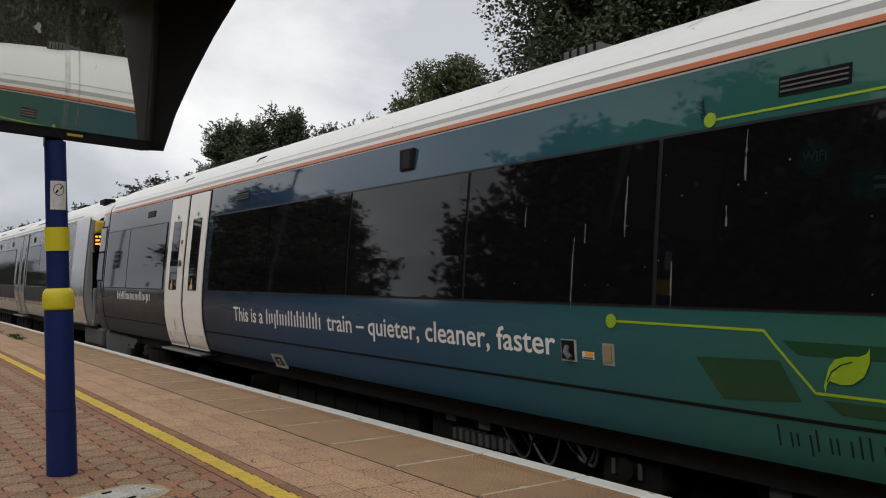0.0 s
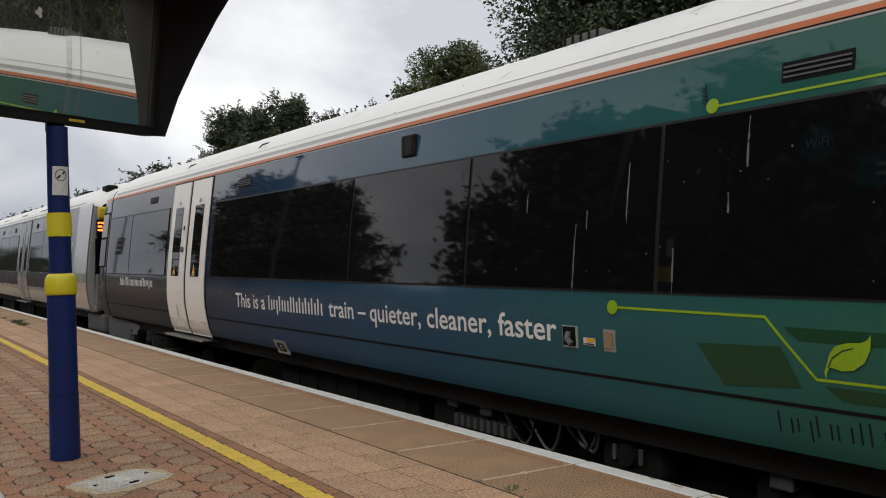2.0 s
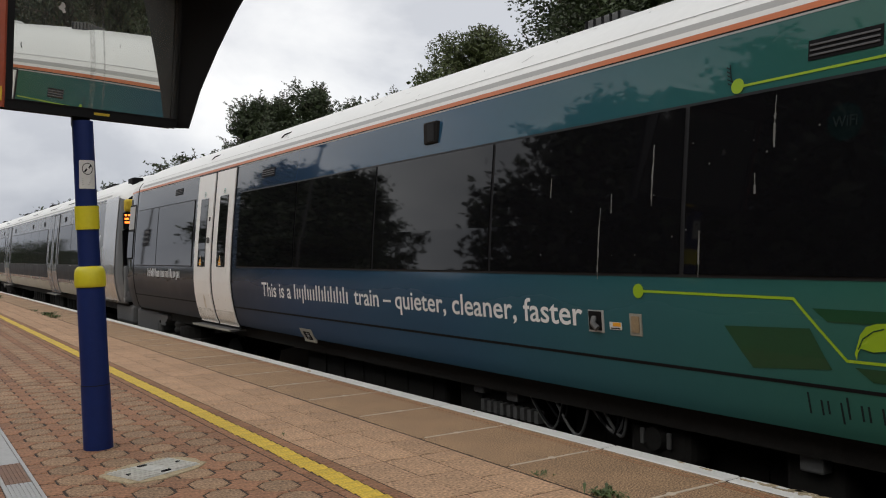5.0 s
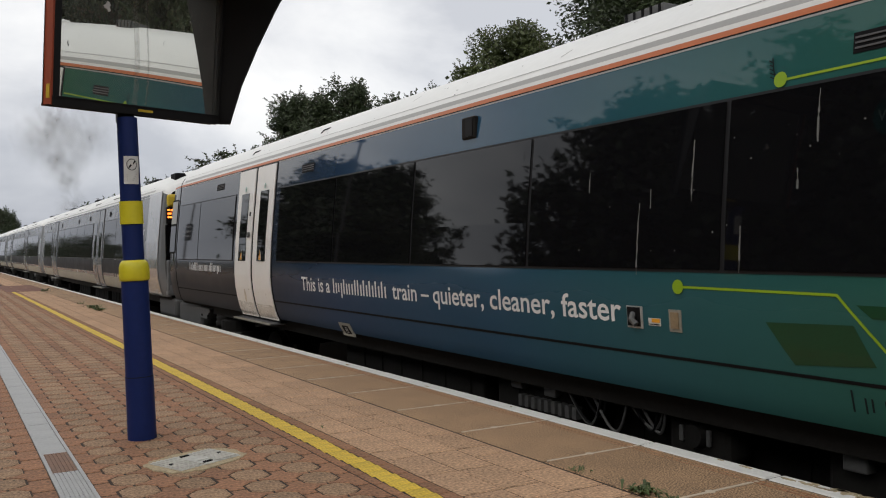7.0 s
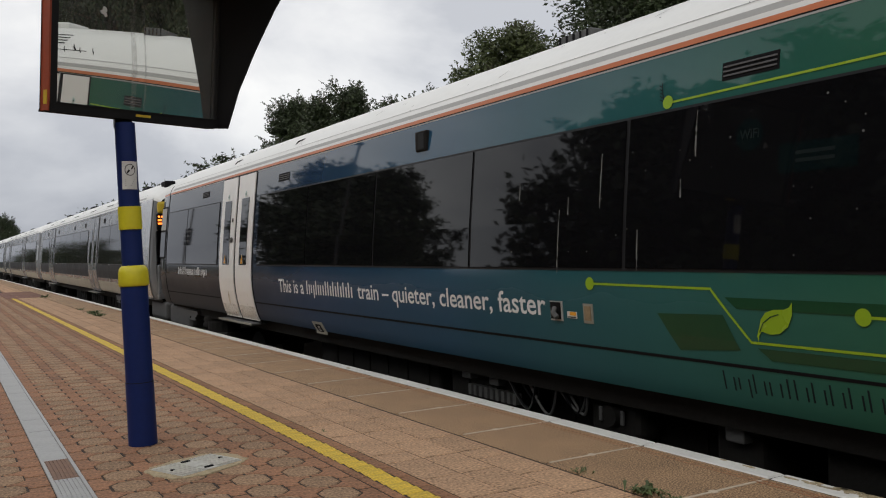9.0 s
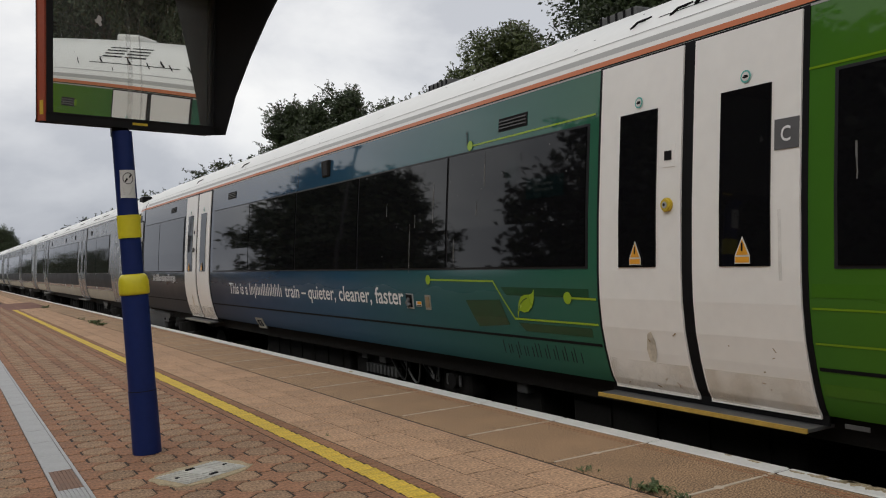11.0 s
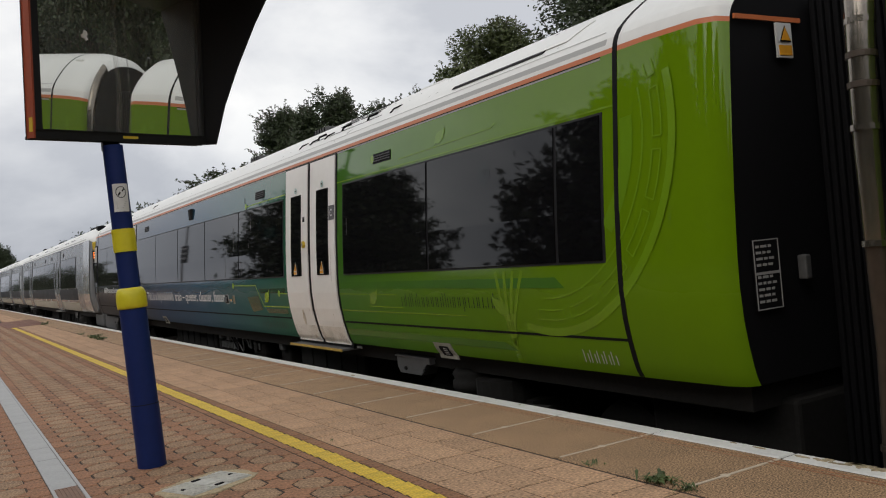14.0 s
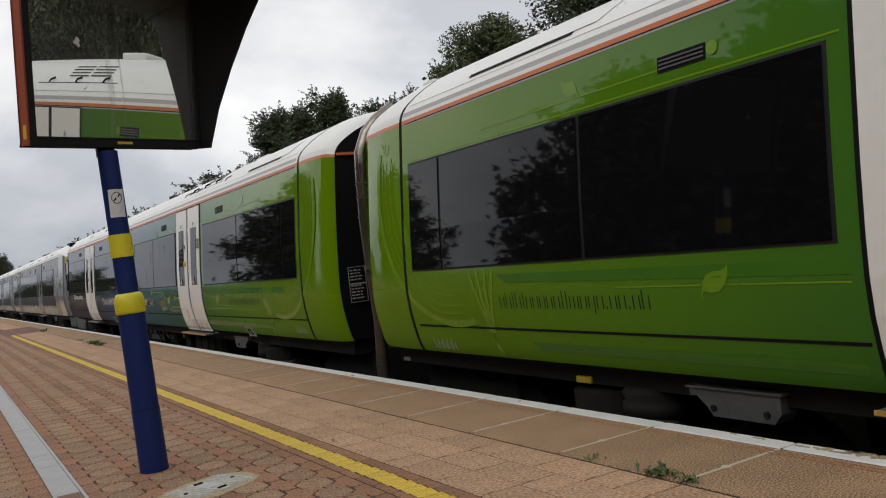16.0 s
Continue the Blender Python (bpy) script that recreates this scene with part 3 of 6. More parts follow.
def cables(car, yc, n=5, seed=1):
    rnd = random.Random(seed)
    for k in range(n):
        bm = bmesh.new()
        y = yc + rnd.uniform(-0.45, 0.45)
        w, d = rnd.uniform(0.2, 0.4), rnd.uniform(0.10, 0.24)
        pts = [(0.40 + 0.05 * math.sin(3 * f), y + w * (f - 0.5), 0.06 - d * math.sin(math.pi * f)) for f in (i / 10 for i in range(11))]
        tube(bm, pts, 0.011, 6)
        part("cable", bm, M_UGREY if k % 2 else M_RUB, car, "hanging cable")


def roof_pod(car, y0, y1, hi=0.10, x0=0.95, material=None):
    bm = bmesh.new()
    add_box(bm, x0, 2 * CX - x0, y0, y1, 2.70, 2.85 + hi, bevel=0.05)
    return part("roof_pod", bm, material or M_ROOF, car, "low white roof pod", False)


def roof_hatch(car, y0, y1):
    """A long grey-lidded slot in the roof shoulder."""
    p = part("roof_hatch", skin(bmesh.new(), y0, y1, 2.475, 2.50, 0.012, 0.02), M_RUB, car, "dark slot under a roof hatch")
    part("hatch_lid", skin(bmesh.new(), y0 + 0.02, y1 - 0.25, 2.50, 2.63, 0.012, 0.02, lean=-0.8), M_ROOF, p)


def streaks(car, rows, seed=3):
    """Pale dried water streaks on windows; rows: (y, top, bottom)."""
    rnd = random.Random(seed)
    for y, zt, zb in rows:
        bm = bmesh.new()
        z, yy = zt, y
        while z > zb:
            dz = rnd.uniform(0.02, 0.05)
            y2 = yy + rnd.uniform(-0.003, 0.003)
            ribbon(bm, [(yy, z), (y2, z - dz)], rnd.uniform(0.004, 0.013), 0.0135)
            z, yy = z - dz, y2
        part("dried_streak", bm, M_STREAK, car, "pale dried drip streak")


def body(car, y_hi, y_lo, paint, nose_hi=0.0, nose_lo=0.0, stripe=None):
    """Shell of a car from y_lo to y_hi."""
    st = [(y_hi, 0.12, 0.14 + nose_hi), (y_hi - 0.04, 0.05, 0.09 + nose_hi * 0.8), (y_hi - 0.15, 0.015, 0.04 + nose_hi * 0.5), (y_hi - 0.55, 0, 0.0 + nose_hi * 0.15), (y_hi - 0.9, 0, 0)]
    n = 8
    st += [(y_hi - 0.9 + (y_lo - y_hi + 1.8) * i / n, 0, 0) for i in range(1, n)]
    st += [(y_lo + 0.9, 0, 0), (y_lo + 0.55, 0, 0.0 + nose_lo * 0.15), (y_lo + 0.15, 0.015, 0.04 + nose_lo * 0.5), (y_lo + 0.04, 0.05, 0.09 + nose_lo * 0.8), (y_lo, 0.12, 0.14 + nose_lo)]
    part("body_side", shell(bmesh.new(), (0.17, 2.275), st), paint, car, "", True)
    part("cantrail_stripe", shell(bmesh.new(), (2.275, 2.308), st), stripe or M_ORANGE, car, "thin cantrail stripe", True)
    part("gutter", shell(bmesh.new(), (2.308, 2.338), st[4:-4]), M_ROOF, car, "", True)
    part("cantrail_band", shell(bmesh.new(), (2.338, 2.378), st[4:-4]), M_GREY, car, "grey cantrail band", True)
    for end in (st[:5], st[-5:]):
        part("roof_end", shell(bmesh.new(), (2.308, 2.378), end), M_ROOF, car, "", True)
    part("roof", shell(bmesh.new(), (2.378, 2.85), st), M_ROOF, car, "white curved roof with fine grooves", True)
    part("end_wall", end_cap(bmesh.new(), y_hi - 0.01, 0.12, 0.14 + nose_hi), M_RUB, car, "black end wall")
    part("end_wall", end_cap(bmesh.new(), y_lo + 0.01, 0.12, 0.14 + nose_lo), M_RUB, car, "black end wall")
    part("underframe", box_bm(0.36, 2 * CX - 0.36, y_lo + 0.1, y_hi - 0.1, 0.06, 0.245), M_UNDER, car, "dark underframe")
    part("cantrail_seam", skin(bmesh.new(), y_hi - 0.95, y_lo + 0.95, 2.267, 2.2745, 0.002, 0.004), M_RUB, car)
    part("cantrail_line", skin(bmesh.new(), y_hi - 0.95, y_lo + 0.95, 2.2535, 2.265, 0.002, 0.004), M_GREY, car, "thin pale line under the stripe")
    part("groove", skin(bmesh.new(), y_hi - 0.95, y_lo + 0.95, 2.430, 2.436, 0.003, 0.006), M_GREY, car)


DOORZ = 2.235
TEXT_OFF = 0.0032


def seam(car, y, z0=0.228, z1=2.44, w=0.02):
    part("panel_seam", skin(bmesh.new(), y + w, y - w, z0, z1, 0.004, 0.008), M_RUB, car, "black vertical panel seam")


def low_line(car, spans):
    for a, b in spans:
        part("panel_line", skin(bmesh.new(), a, b, 0.457, 0.475, 0.003, 0.006), M_RUB, car)


def swirl(car, yc, sgn, w0, y_end, material=None):
    """Pale arcs and dashes round (yc, 1.45) on the lime end; sgn: the way to the end; w0: where the windows stop; y_end: the end."""
    material = material or M_LIMED
    zc = 1.73

    def ok(y, z):
        inside = sgn * (y_end - y) > 0.03
        return inside and 0.2 < z < 2.18 and (sgn * (y - w0) > 0.02 or z < 0.93)

    def arc(bm, r, w, a0, a1, step=6):
        run = []
        for a in range(a0, a1 + 1, step):
            p = (yc + sgn * r * math.cos(radians(a)), zc + r * math.sin(radians(a)))
            if ok(*p):
                run.append(p)
            else:
                if len(run) > 1:
                    ribbon(bm, run, w, TEXT_OFF)
                run = []
        if len(run) > 1:
            ribbon(bm, run, w, TEXT_OFF)

    for r, w, a0, a1 in ((1.24, 0.058, -104, 50), (1.0, 0.014, -92, 18)):
        bm = bmesh.new()
        arc(bm, r, w, a0, a1)
        part("arc_graphic", bm, material, car, "pale lime arc graphic")
    for a in range(-97, 60, 19):
        bm = bmesh.new()
        for r in (1.085, 1.155):
            arc(bm, r, 0.012, a, a + 15, 5)
        for k in (0, 15):
            pts = [(yc + sgn * r * math.cos(radians(a + k)), zc + r * math.sin(radians(a + k))) for r in (1.085, 1.155)]
            if all(ok(*p) for p in pts):
                ribbon(bm, pts, 0.010, TEXT_OFF)
        part("dash_graphic", bm, material, car)
    bm = bmesh.new()
    arc(bm, 0.86, 0.11, -40, 8)
    part("arc_graphic", bm, M_LIMEL, car, "broad pale lime arc graphic")
    for k in range(4):
        yb = yc - sgn * (0.50 + 0.015 * k)
        part("reed_graphic", ribbon(bmesh.new(), [(yb, 0.24), (yb + sgn * (0.045 * (k - 1)), 0.55), (yb + sgn * (0.13 * (k - 1)), 0.93)], 0.036, TEXT_OFF), material, car)


def data_panel(car, y0, y1, z0, z1, off=0.006):
    """A small white-outlined data panel with unreadable lines."""
    bm = bmesh.new()
    for a, b in (((y0, z1), (y1, z1)), ((y1, z1), (y1, z0)), ((y1, z0), (y0, z0)), ((y0, z0), (y0, z1)), ((y0, (z0 + z1) / 2), (y1, (z0 + z1) / 2))):
        ribbon(bm, [a, b], 0.007, off)
    rnd = random.Random(8)
    for k in range(9):
        z = z1 - 0.035 - k * (z1 - z0 - 0.05) / 9
        if abs(z - (z0 + z1) / 2) > 0.012:
            ribbon(bm, [(y0 - 0.025, z), (y0 - 0.025 - rnd.uniform(0.08, 0.17), z)], 0.010, off)
    return part("data_panel", bm, M_TEXTW, car, "white-outlined data panel")


def jack_point(car, y):
    """The pale cut-out in the skirt over a jacking point."""
    p = part("jacking_point", skin(bmesh.new(), y + 0.15, y - 0.15, 0.19, 0.33, 0.006, 0.012, lean=0.35), M_BOX, car, "pale recessed jacking panel")
    part("jack_hole", skin(bmesh.new(), y + 0.08, y - 0.07, 0.215, 0.30, 0.012, 0.008, lean=0.35), M_RUB, p)
    bm = bmesh.new()
    for k in range(4):
        skin(bm, y + 0.03, y - 0.03, 0.228 + k * 0.016, 0.234 + k * 0.016, 0.018, 0.006)
    part("jack_ribs", bm, M_GREY, p)


def roof_slots(car, y, way):
    """A louvred roof hatch beside a door; way: along the car to its plain end."""
    def run(a, b):
        return max(y + way * a, y + way * b), min(y + way * a, y + way * b)

    hp = part("louvre_hatch", skin(bmesh.new(), *run(-0.22, 1.75), 2.522, 2.53, 0.003, 0.006), M_RUB, car, "louvred roof hatch with grab handles")
    for col in (0.0, 0.53):
        for k in range(4):
            z = 2.60 + 0.036 * k
            part("louvre", skin(bmesh.new(), *run(col, col + 0.46), z, z + 0.012, 0.010, 0.016), M_RUB, hp)
    for f in (0.1, 0.75, 1.45):
        bm = bmesh.new()
        yy = y + way * f
        tube(bm, [(PX(2.525), yy, 2.53), (PX(2.54) - 0.02, yy - way * 0.05, 2.56), (PX(2.57), yy - way * 0.12, 2.585)], 0.012, 6)
        part("hatch_handle", bm, M_RUB, hp)
    part("roof_box", box_bm(1.15, 1.75, *reversed(run(-0.28, 0.28)), 2.80, 2.905, bevel=0.025), M_ROOF, car, "low white roof box")
    part("roof_mark", ribbon(bmesh.new(), [(y + way * 0.45, 2.45), (y + way * 0.40, 2.48)], 0.014, 0.004), M_UGREY, car)


# the dark-to-green car
car_a = thing("railway_carriage", "railway carriage fading from charcoal through blue to lime green", "train carriage", "carriages of the train")
body(car_a, 16.62, -5.37, M_LIV)
panes(car_a, [(15.79, 14.40), (14.38, 12.42)], 0.985, 1.925)
panes(car_a, [(10.50, 8.71), (8.70, 6.90), (6.88, 5.10), (5.08, 3.30), (3.28, 1.49)], 0.985, 1.905)
panes(car_a, [(-0.345, -2.14), (-2.16, -3.94), (-3.96, -4.42)], 0.975, 1.90)
door_pair(car_a, 12.26, 10.72, letter=False)
door_pair(car_a, 1.345, -0.15)
seam(car_a, -4.56)
seam(car_a, 15.93)
low_line(car_a, [(10.68, 1.40), (-0.20, -4.54), (15.9, 12.3)])
# driver's side window
cw = part("cab_window_frame", skin(bmesh.new(), 16.45, 16.02, 1.08, 2.06, 0.005, 0.012), M_RUB, car_a, "black cab window frame")
part("cab_window", skin(bmesh.new(), 16.42, 16.05, 1.62, 2.03, 0.012, 0.01), M_GREY, cw, "pale blind behind the upper cab glass")
part("cab_window_lower", skin(bmesh.new(), 16.42, 16.05, 1.11, 1.58, 0.012, 0.01), M_WIN, cw, "dark lower cab glass")
for a, b, z0, z1 in ((13.5, 13.12, 2.07, 2.14), (9.79, 9.42, 2.05, 2.125), (2.55, 2.20, 2.03, 2.105), (-1.09, -1.44, 2.035, 2.105)):
    vent(car_a, a, b, z0, z1)
# side camera box
cbx = part("camera_housing", box_bm(PX(2.1) - 0.03, PX(2.1) + 0.02, 5.89, 6.09, 2.01, 2.19, bevel=0.012), M_UNDER, car_a, "small dark side camera housing")
part("camera_window", box_bm(PX(2.1) - 0.036, PX(2.1) - 0.028, 5.915, 6.02, 2.03, 2.17), M_BLACK, cbx)
# slogan and graphics
part("slogan_start", lettering("This is a", 9.63, 8.77, 0.648, 0.156, TEXT_OFF), M_TEXTW, car_a, "white slogan lettering")
part("trade_name_bars", word_bars("TgTxtTTTTT", 8.68, 7.36, 0.648, 0.156, TEXT_OFF, 0.3), M_TEXTW, car_a, "white bars of a trade name")
part("slogan_end", lettering("train \u2013 quieter, cleaner, faster", 7.26, 4.10, 0.650, 0.153, TEXT_OFF), M_TEXTW, car_a, "white slogan lettering")
part("operator_name_bars", word_bars("TTtttxxxxxttxgx", 14.92, 13.0, 0.795, 0.135, TEXT_OFF, 0.3), M_TEXTW, car_a, "white bars of an operator name")
part("model_name_bars", word_bars("TgTxtTTTTT", 2.565, 1.61, 0.325, 0.105, TEXT_OFF, 0.14), M_TEXTD, car_a, "dark bars of a trade name")
part("green_shadow", patch(bmesh.new(), (3.01, 0.722), (2.516, 0.739), (2.414, 0.553), (2.852, 0.517), 0.003), M_SHADE, car_a, "dark green angular patch")
part("green_shadow", patch(bmesh.new(), (2.50, 0.835), (1.47, 0.835), (1.47, 0.775), (2.42, 0.775), 0.003), M_SHADE, car_a, "dark green angular patch")
part("green_shadow", patch(bmesh.new(), (2.30, 0.575), (1.47, 0.575), (1.47, 0.515), (2.22, 0.515), 0.003), M_SHADE, car_a, "dark green angular patch")
gl = part("green_line", ribbon(bmesh.new(), [(3.61, 0.883), (2.60, 0.877), (2.335, 0.602), (1.40, 0.602)], 0.014, TEXT_OFF), M_LIME, car_a, "lime circuit line")
part("line_dot", disc(bmesh.new(), 3.614, 0.883, 0.042, 0.007), M_LIME, gl)
part("line_dot", disc(bmesh.new(), 1.69, 0.771, 0.042, 0.007), M_LIME, gl)
part("green_line", ribbon(bmesh.new(), [(1.69, 0.771), (1.40, 0.768)], 0.014, TEXT_OFF), M_LIME, car_a)
part("green_line", ribbon(bmesh.new(), [(2.97, 1.962), (1.42, 1.975)], 0.013, TEXT_OFF), M_LIME, car_a)
part("line_dot", disc(bmesh.new(), 2.965, 1.966, 0.040, 0.007), M_LIME, car_a)
part("leaf_graphic", decal(bmesh.new(), leaf_shape(2.285, 0.610, 0.215), 0.007), M_LIME, car_a, "lime leaf emblem")
part("leaf_vein", ribbon(bmesh.new(), [(2.275, 0.66), (2.25, 0.71), (2.20, 0.745), (2.15, 0.76)], 0.006, 0.0085), M_SHADE, car_a)
part("twig_mark", ribbon(bmesh.new(), [(2.985, 1.955), (3.01, 2.02), (3.02, 2.09)], 0.008, 0.006), M_TEXTD, car_a, "dark ragged twig mark")
for k in range(5):
    part("twig_mark", ribbon(bmesh.new(), [(3.0 + 0.004 * k, 1.975 + 0.022 * k), (3.03 + 0.003 * k, 1.99 + 0.022 * k)], 0.006, 0.006), M_TEXTD, car_a)
# green end graphics
for z, a, b in ((0.765, -0.20, -1.50), (0.593, -0.20, -2.7), (0.463 + 0.18, -0.9, -1.6)):
    part("pale_line", ribbon(bmesh.new(), [(a, z), (b, z - 0.01)], 0.011, TEXT_OFF), M_LIMED, car_a)
part("green_shadow", patch(bmesh.new(), (-0.20, 0.885), (-3.9, 0.875), (-4.0, 0.80), (-0.20, 0.82), 0.003), M_SHADEG, car_a, "mid green band")
part("green_shadow", patch(bmesh.new(), (-0.20, 0.395), (-3.15, 0.385), (-3.30, 0.325), (-0.20, 0.33), 0.003), M_SHADEG, car_a, "mid green band")
part("leaf_graphic", decal(bmesh.new(), leaf_shape(-0.90, 0.62, 0.20), 0.0042), M_LIMEL, car_a, "pale lime leaf emblem")
part("leaf_graphic", decal(bmesh.new(), leaf_shape(-2.28, 2.00, 0.17), 0.0042), M_LIMEL, car_a, "pale lime leaf emblem")
part("leaf_graphic", decal(bmesh.new(), leaf_shape(-3.30, 0.56, 0.20, -1), 0.0042), M_LIMEL, car_a, "pale lime leaf emblem")
part("green_line", ribbon(bmesh.new(), [(-0.17, 1.94), (-4.58, 1.94)], 0.012, TEXT_OFF), M_LIMED, car_a)
part("pale_line", ribbon(bmesh.new(), [(-1.6, 2.0), (-3.15, 2.03), (-3.2, 2.06)], 0.010, TEXT_OFF), M_LIMED, car_a)
part("line_dot", disc(bmesh.new(), -1.06, 2.07, 0.04, 0.007), M_LIMED, car_a)
part("web_address_bars", word_bars("xTtTtxxxxxttWxgx.xx.xT", -1.59, -3.19, 0.648, 0.120, TEXT_OFF, 0.14), M_TEXTD, car_a, "dark bars of a web address")
part("fleet_number_bars", word_bars("TTTTT", -4.06, -4.41, 0.292, 0.088, TEXT_OFF), M_GREY, car_a, "pale grey bars of a fleet number")
swirl(car_a, -3.80, -1, -4.42, -5.28)
# wifi badge inside the windows
for y in (2.35, -3.06):
    wf = part("window_badge", disc(bmesh.new(), y, 1.695, 0.088, 0.0132, sides=28), M_BADGE, car_a, "faint teal round window badge")
    part("badge_text", lettering("WiFi", y + 0.062, y - 0.062, 1.675, 0.05, 0.0145), M_BADGET, wf)
# a notice stuck inside the glass
ntc = part("window_notice", skin(bmesh.new(), 2.16, 1.72, 1.47, 1.62, 0.0135, 0.001), M_BADGE, car_a, "faint paper notice inside the window")
for z in (1.56, 1.52):
    part("notice_bar", skin(bmesh.new(), 2.06, 1.84, z, z + 0.018, 0.0148, 0.001), M_BADGET, ntc)
# service hatches below the slogan
h1 = part("service_recess", skin(bmesh.new(), 4.045, 3.91, 0.62, 0.755, 0.006, 0.01), M_GREY, car_a, "recessed filler point with grey rim")
part("filler", skin(bmesh.new(), 4.036, 3.928, 0.632, 0.748, 0.012, 0.01), M_RUB, h1)
tb = bmesh.new()
tube(tb, [(PX(0.69) - 0.01, 3.985, 0.71), (PX(0.69) - 0.035, 3.975, 0.675), (PX(0.69) - 0.03, 3.94, 0.645)], 0.02, 8)
part("filler_hose", tb, M_UGREY, h1)
h2 = part("service_hatch", skin(bmesh.new(), 3.69, 3.595, 0.62, 0.75, 0.006, 0.012), M_BOX, car_a, "small pale service flap")
part("flap_panel", skin(bmesh.new(), 3.672, 3.612, 0.64, 0.735, 0.013, 0.008), M_STAIN, h2)
s1 = part("warning_label", skin(bmesh.new(), 3.86, 3.76, 0.645, 0.69, 0.006, 0.004), M_WHITEP, car_a, "small white and orange warning label")
part("label_panel", skin(bmesh.new(), 3.83, 3.765, 0.665, 0.688, 0.009, 0.004), M_TREAD, s1)
part("label_line", skin(bmesh.new(), 3.85, 3.77, 0.65, 0.656, 0.009, 0.004), M_RUB, s1)
jack_point(car_a, 8.5)
jack_point(car_a, -2.19)
part("small_label", skin(bmesh.new(), -0.27, -0.40, 0.178, 0.20, 0.006, 0.005), M_UGREY, car_a)
streaks(car_a, [(3.94, 1.38, 0.98), (3.52, 1.72, 1.40), (2.72, 1.88, 1.62), (2.83, 1.50, 1.40), (3.17, 1.22, 1.0), (4.42, 1.60, 1.48), (3.85, 1.46, 1.36), (-0.45, 1.55, 1.38)])
bm = bmesh.new()
rs = random.Random(12)
for k in range(26):
    disc(bm, rs.uniform(1.6, 4.8), rs.uniform(1.05, 1.85), rs.uniform(0.003, 0.007), 0.0135, sides=6)
part("dried_spot", bm, M_STREAK, car_a)
# roof
for y0, y1 in ((-2.43, -3.70),):
    roof_hatch(car_a, y0, y1)
roof_slots(car_a, -0.73, 1)
seam(car_a, -4.56, 2.44, 2.84, 0.016)
for y in (4.6, 1.85):
    pod = part("roof_vent_cage", box_bm(1.0, 1.5, y, y + 0.42, 2.78, 2.885, bevel=0.012), M_UGREY, car_a, "dark caged roof ventilator")
    for k in range(5):
        part("cage_bar", box_bm(0.992, 1.0, y + 0.03 + 0.088 * k, y + 0.05 + 0.088 * k, 2.79, 2.88), M_RUB, pod)
for y in (1.25, 0.9, 0.45, 9.6, 12.2, -1.2):
    bm = bmesh.new()
    tube(bm, [(PX(2.50), y, 2.50), (PX(2.53) - 0.02, y - 0.05, 2.535), (PX(2.56), y - 0.12, 2.56)], 0.008, 6)
    part("roof_handle", bm, M_RUB, car_a, "black roof grab handle")
for y, z in ((5.0, 2.5), (3.4, 2.62), (7.4, 2.55), (-0.7, 2.55), (10.5, 2.6)):
    part("roof_mark", ribbon(bmesh.new(), [(y, z), (y - 0.06, z + 0.05)], 0.012, 0.004), M_GREY, car_a)
rl = random.Random(41)
def roof_litter(c_, ya, yb, count):
    bm = bmesh.new()
    for k in range(count):
        y, z = rl.uniform(ya, yb), rl.uniform(2.40, 2.74)
        ribbon(bm, [(y, z), (y + rl.uniform(-0.03, 0.03), z + rl.uniform(0.003, 0.012))], rl.uniform(0.004, 0.009), 0.003)
    tagged(part("roof_litter", bm, M_UGREY, c_, "small dark specks of leaf litter"), kind="stuff")


roof_litter(car_a, -4.5, 12.0, 70)
# underframe
bogie(car_a, 13.5)
bogie(car_a, -2.6)
for a, b, x0 in ((5.1, 6.1, 0.5), (6.4, 9.4, 0.56), (2.6, 2.95, 0.5), (0.2, 2.2, 0.5)):
    under_box(car_a, a, b, x0)
under_box(car_a, 3.0, 4.9, 0.72, -0.6, 0.1)
for y, z in ((5.27, 0.03), (5.71, 0.04)):
    part("relay_box", box_bm(0.42, 0.56, y - 0.07, y + 0.07, z - 0.05, z + 0.05, bevel=0.01), M_UGREY, car_a, "grimy pale relay box")
bm = bmesh.new()
for k in range(9):
    add_box(bm, 0.44, 0.50, 4.98 + k * 0.085, 5.025 + k * 0.085, -0.15, -0.06)
part("radiator_fins", bm, M_UGREY, car_a, "row of grey cooling fins")
ax = part("pump_housing", box_bm(0.46, 0.66, 3.56, 4.08, -0.20, 0.05, bevel=0.05), M_UNDER, car_a, "dark cast pump housing")
part("pump_flange", box_bm(0.435, 0.47, 3.54, 4.12, 0.035, 0.07, bevel=0.008), M_UNDER, ax)
bm = bmesh.new()
tube(bm, [(0.41, 3.82, -0.05), (0.47, 3.82, -0.05)], [0.07, 0.09], 18)
part("pump_cover", bm, M_UNDER, ax)
for dy in (-0.11, 0.11):
    part("pump_link", box_bm(0.425, 0.445, 3.82 + dy - 0.016, 3.82 + dy + 0.016, -0.10, 0.0, bevel=0.006), M_UGREY, ax)
cables(car_a, 4.45, 8, 4)
part("gear_box", box_bm(0.42, 0.52, 2.67, 2.81, -0.04, 0.075, bevel=0.012), M_UGREY, car_a, "square grey junction box")

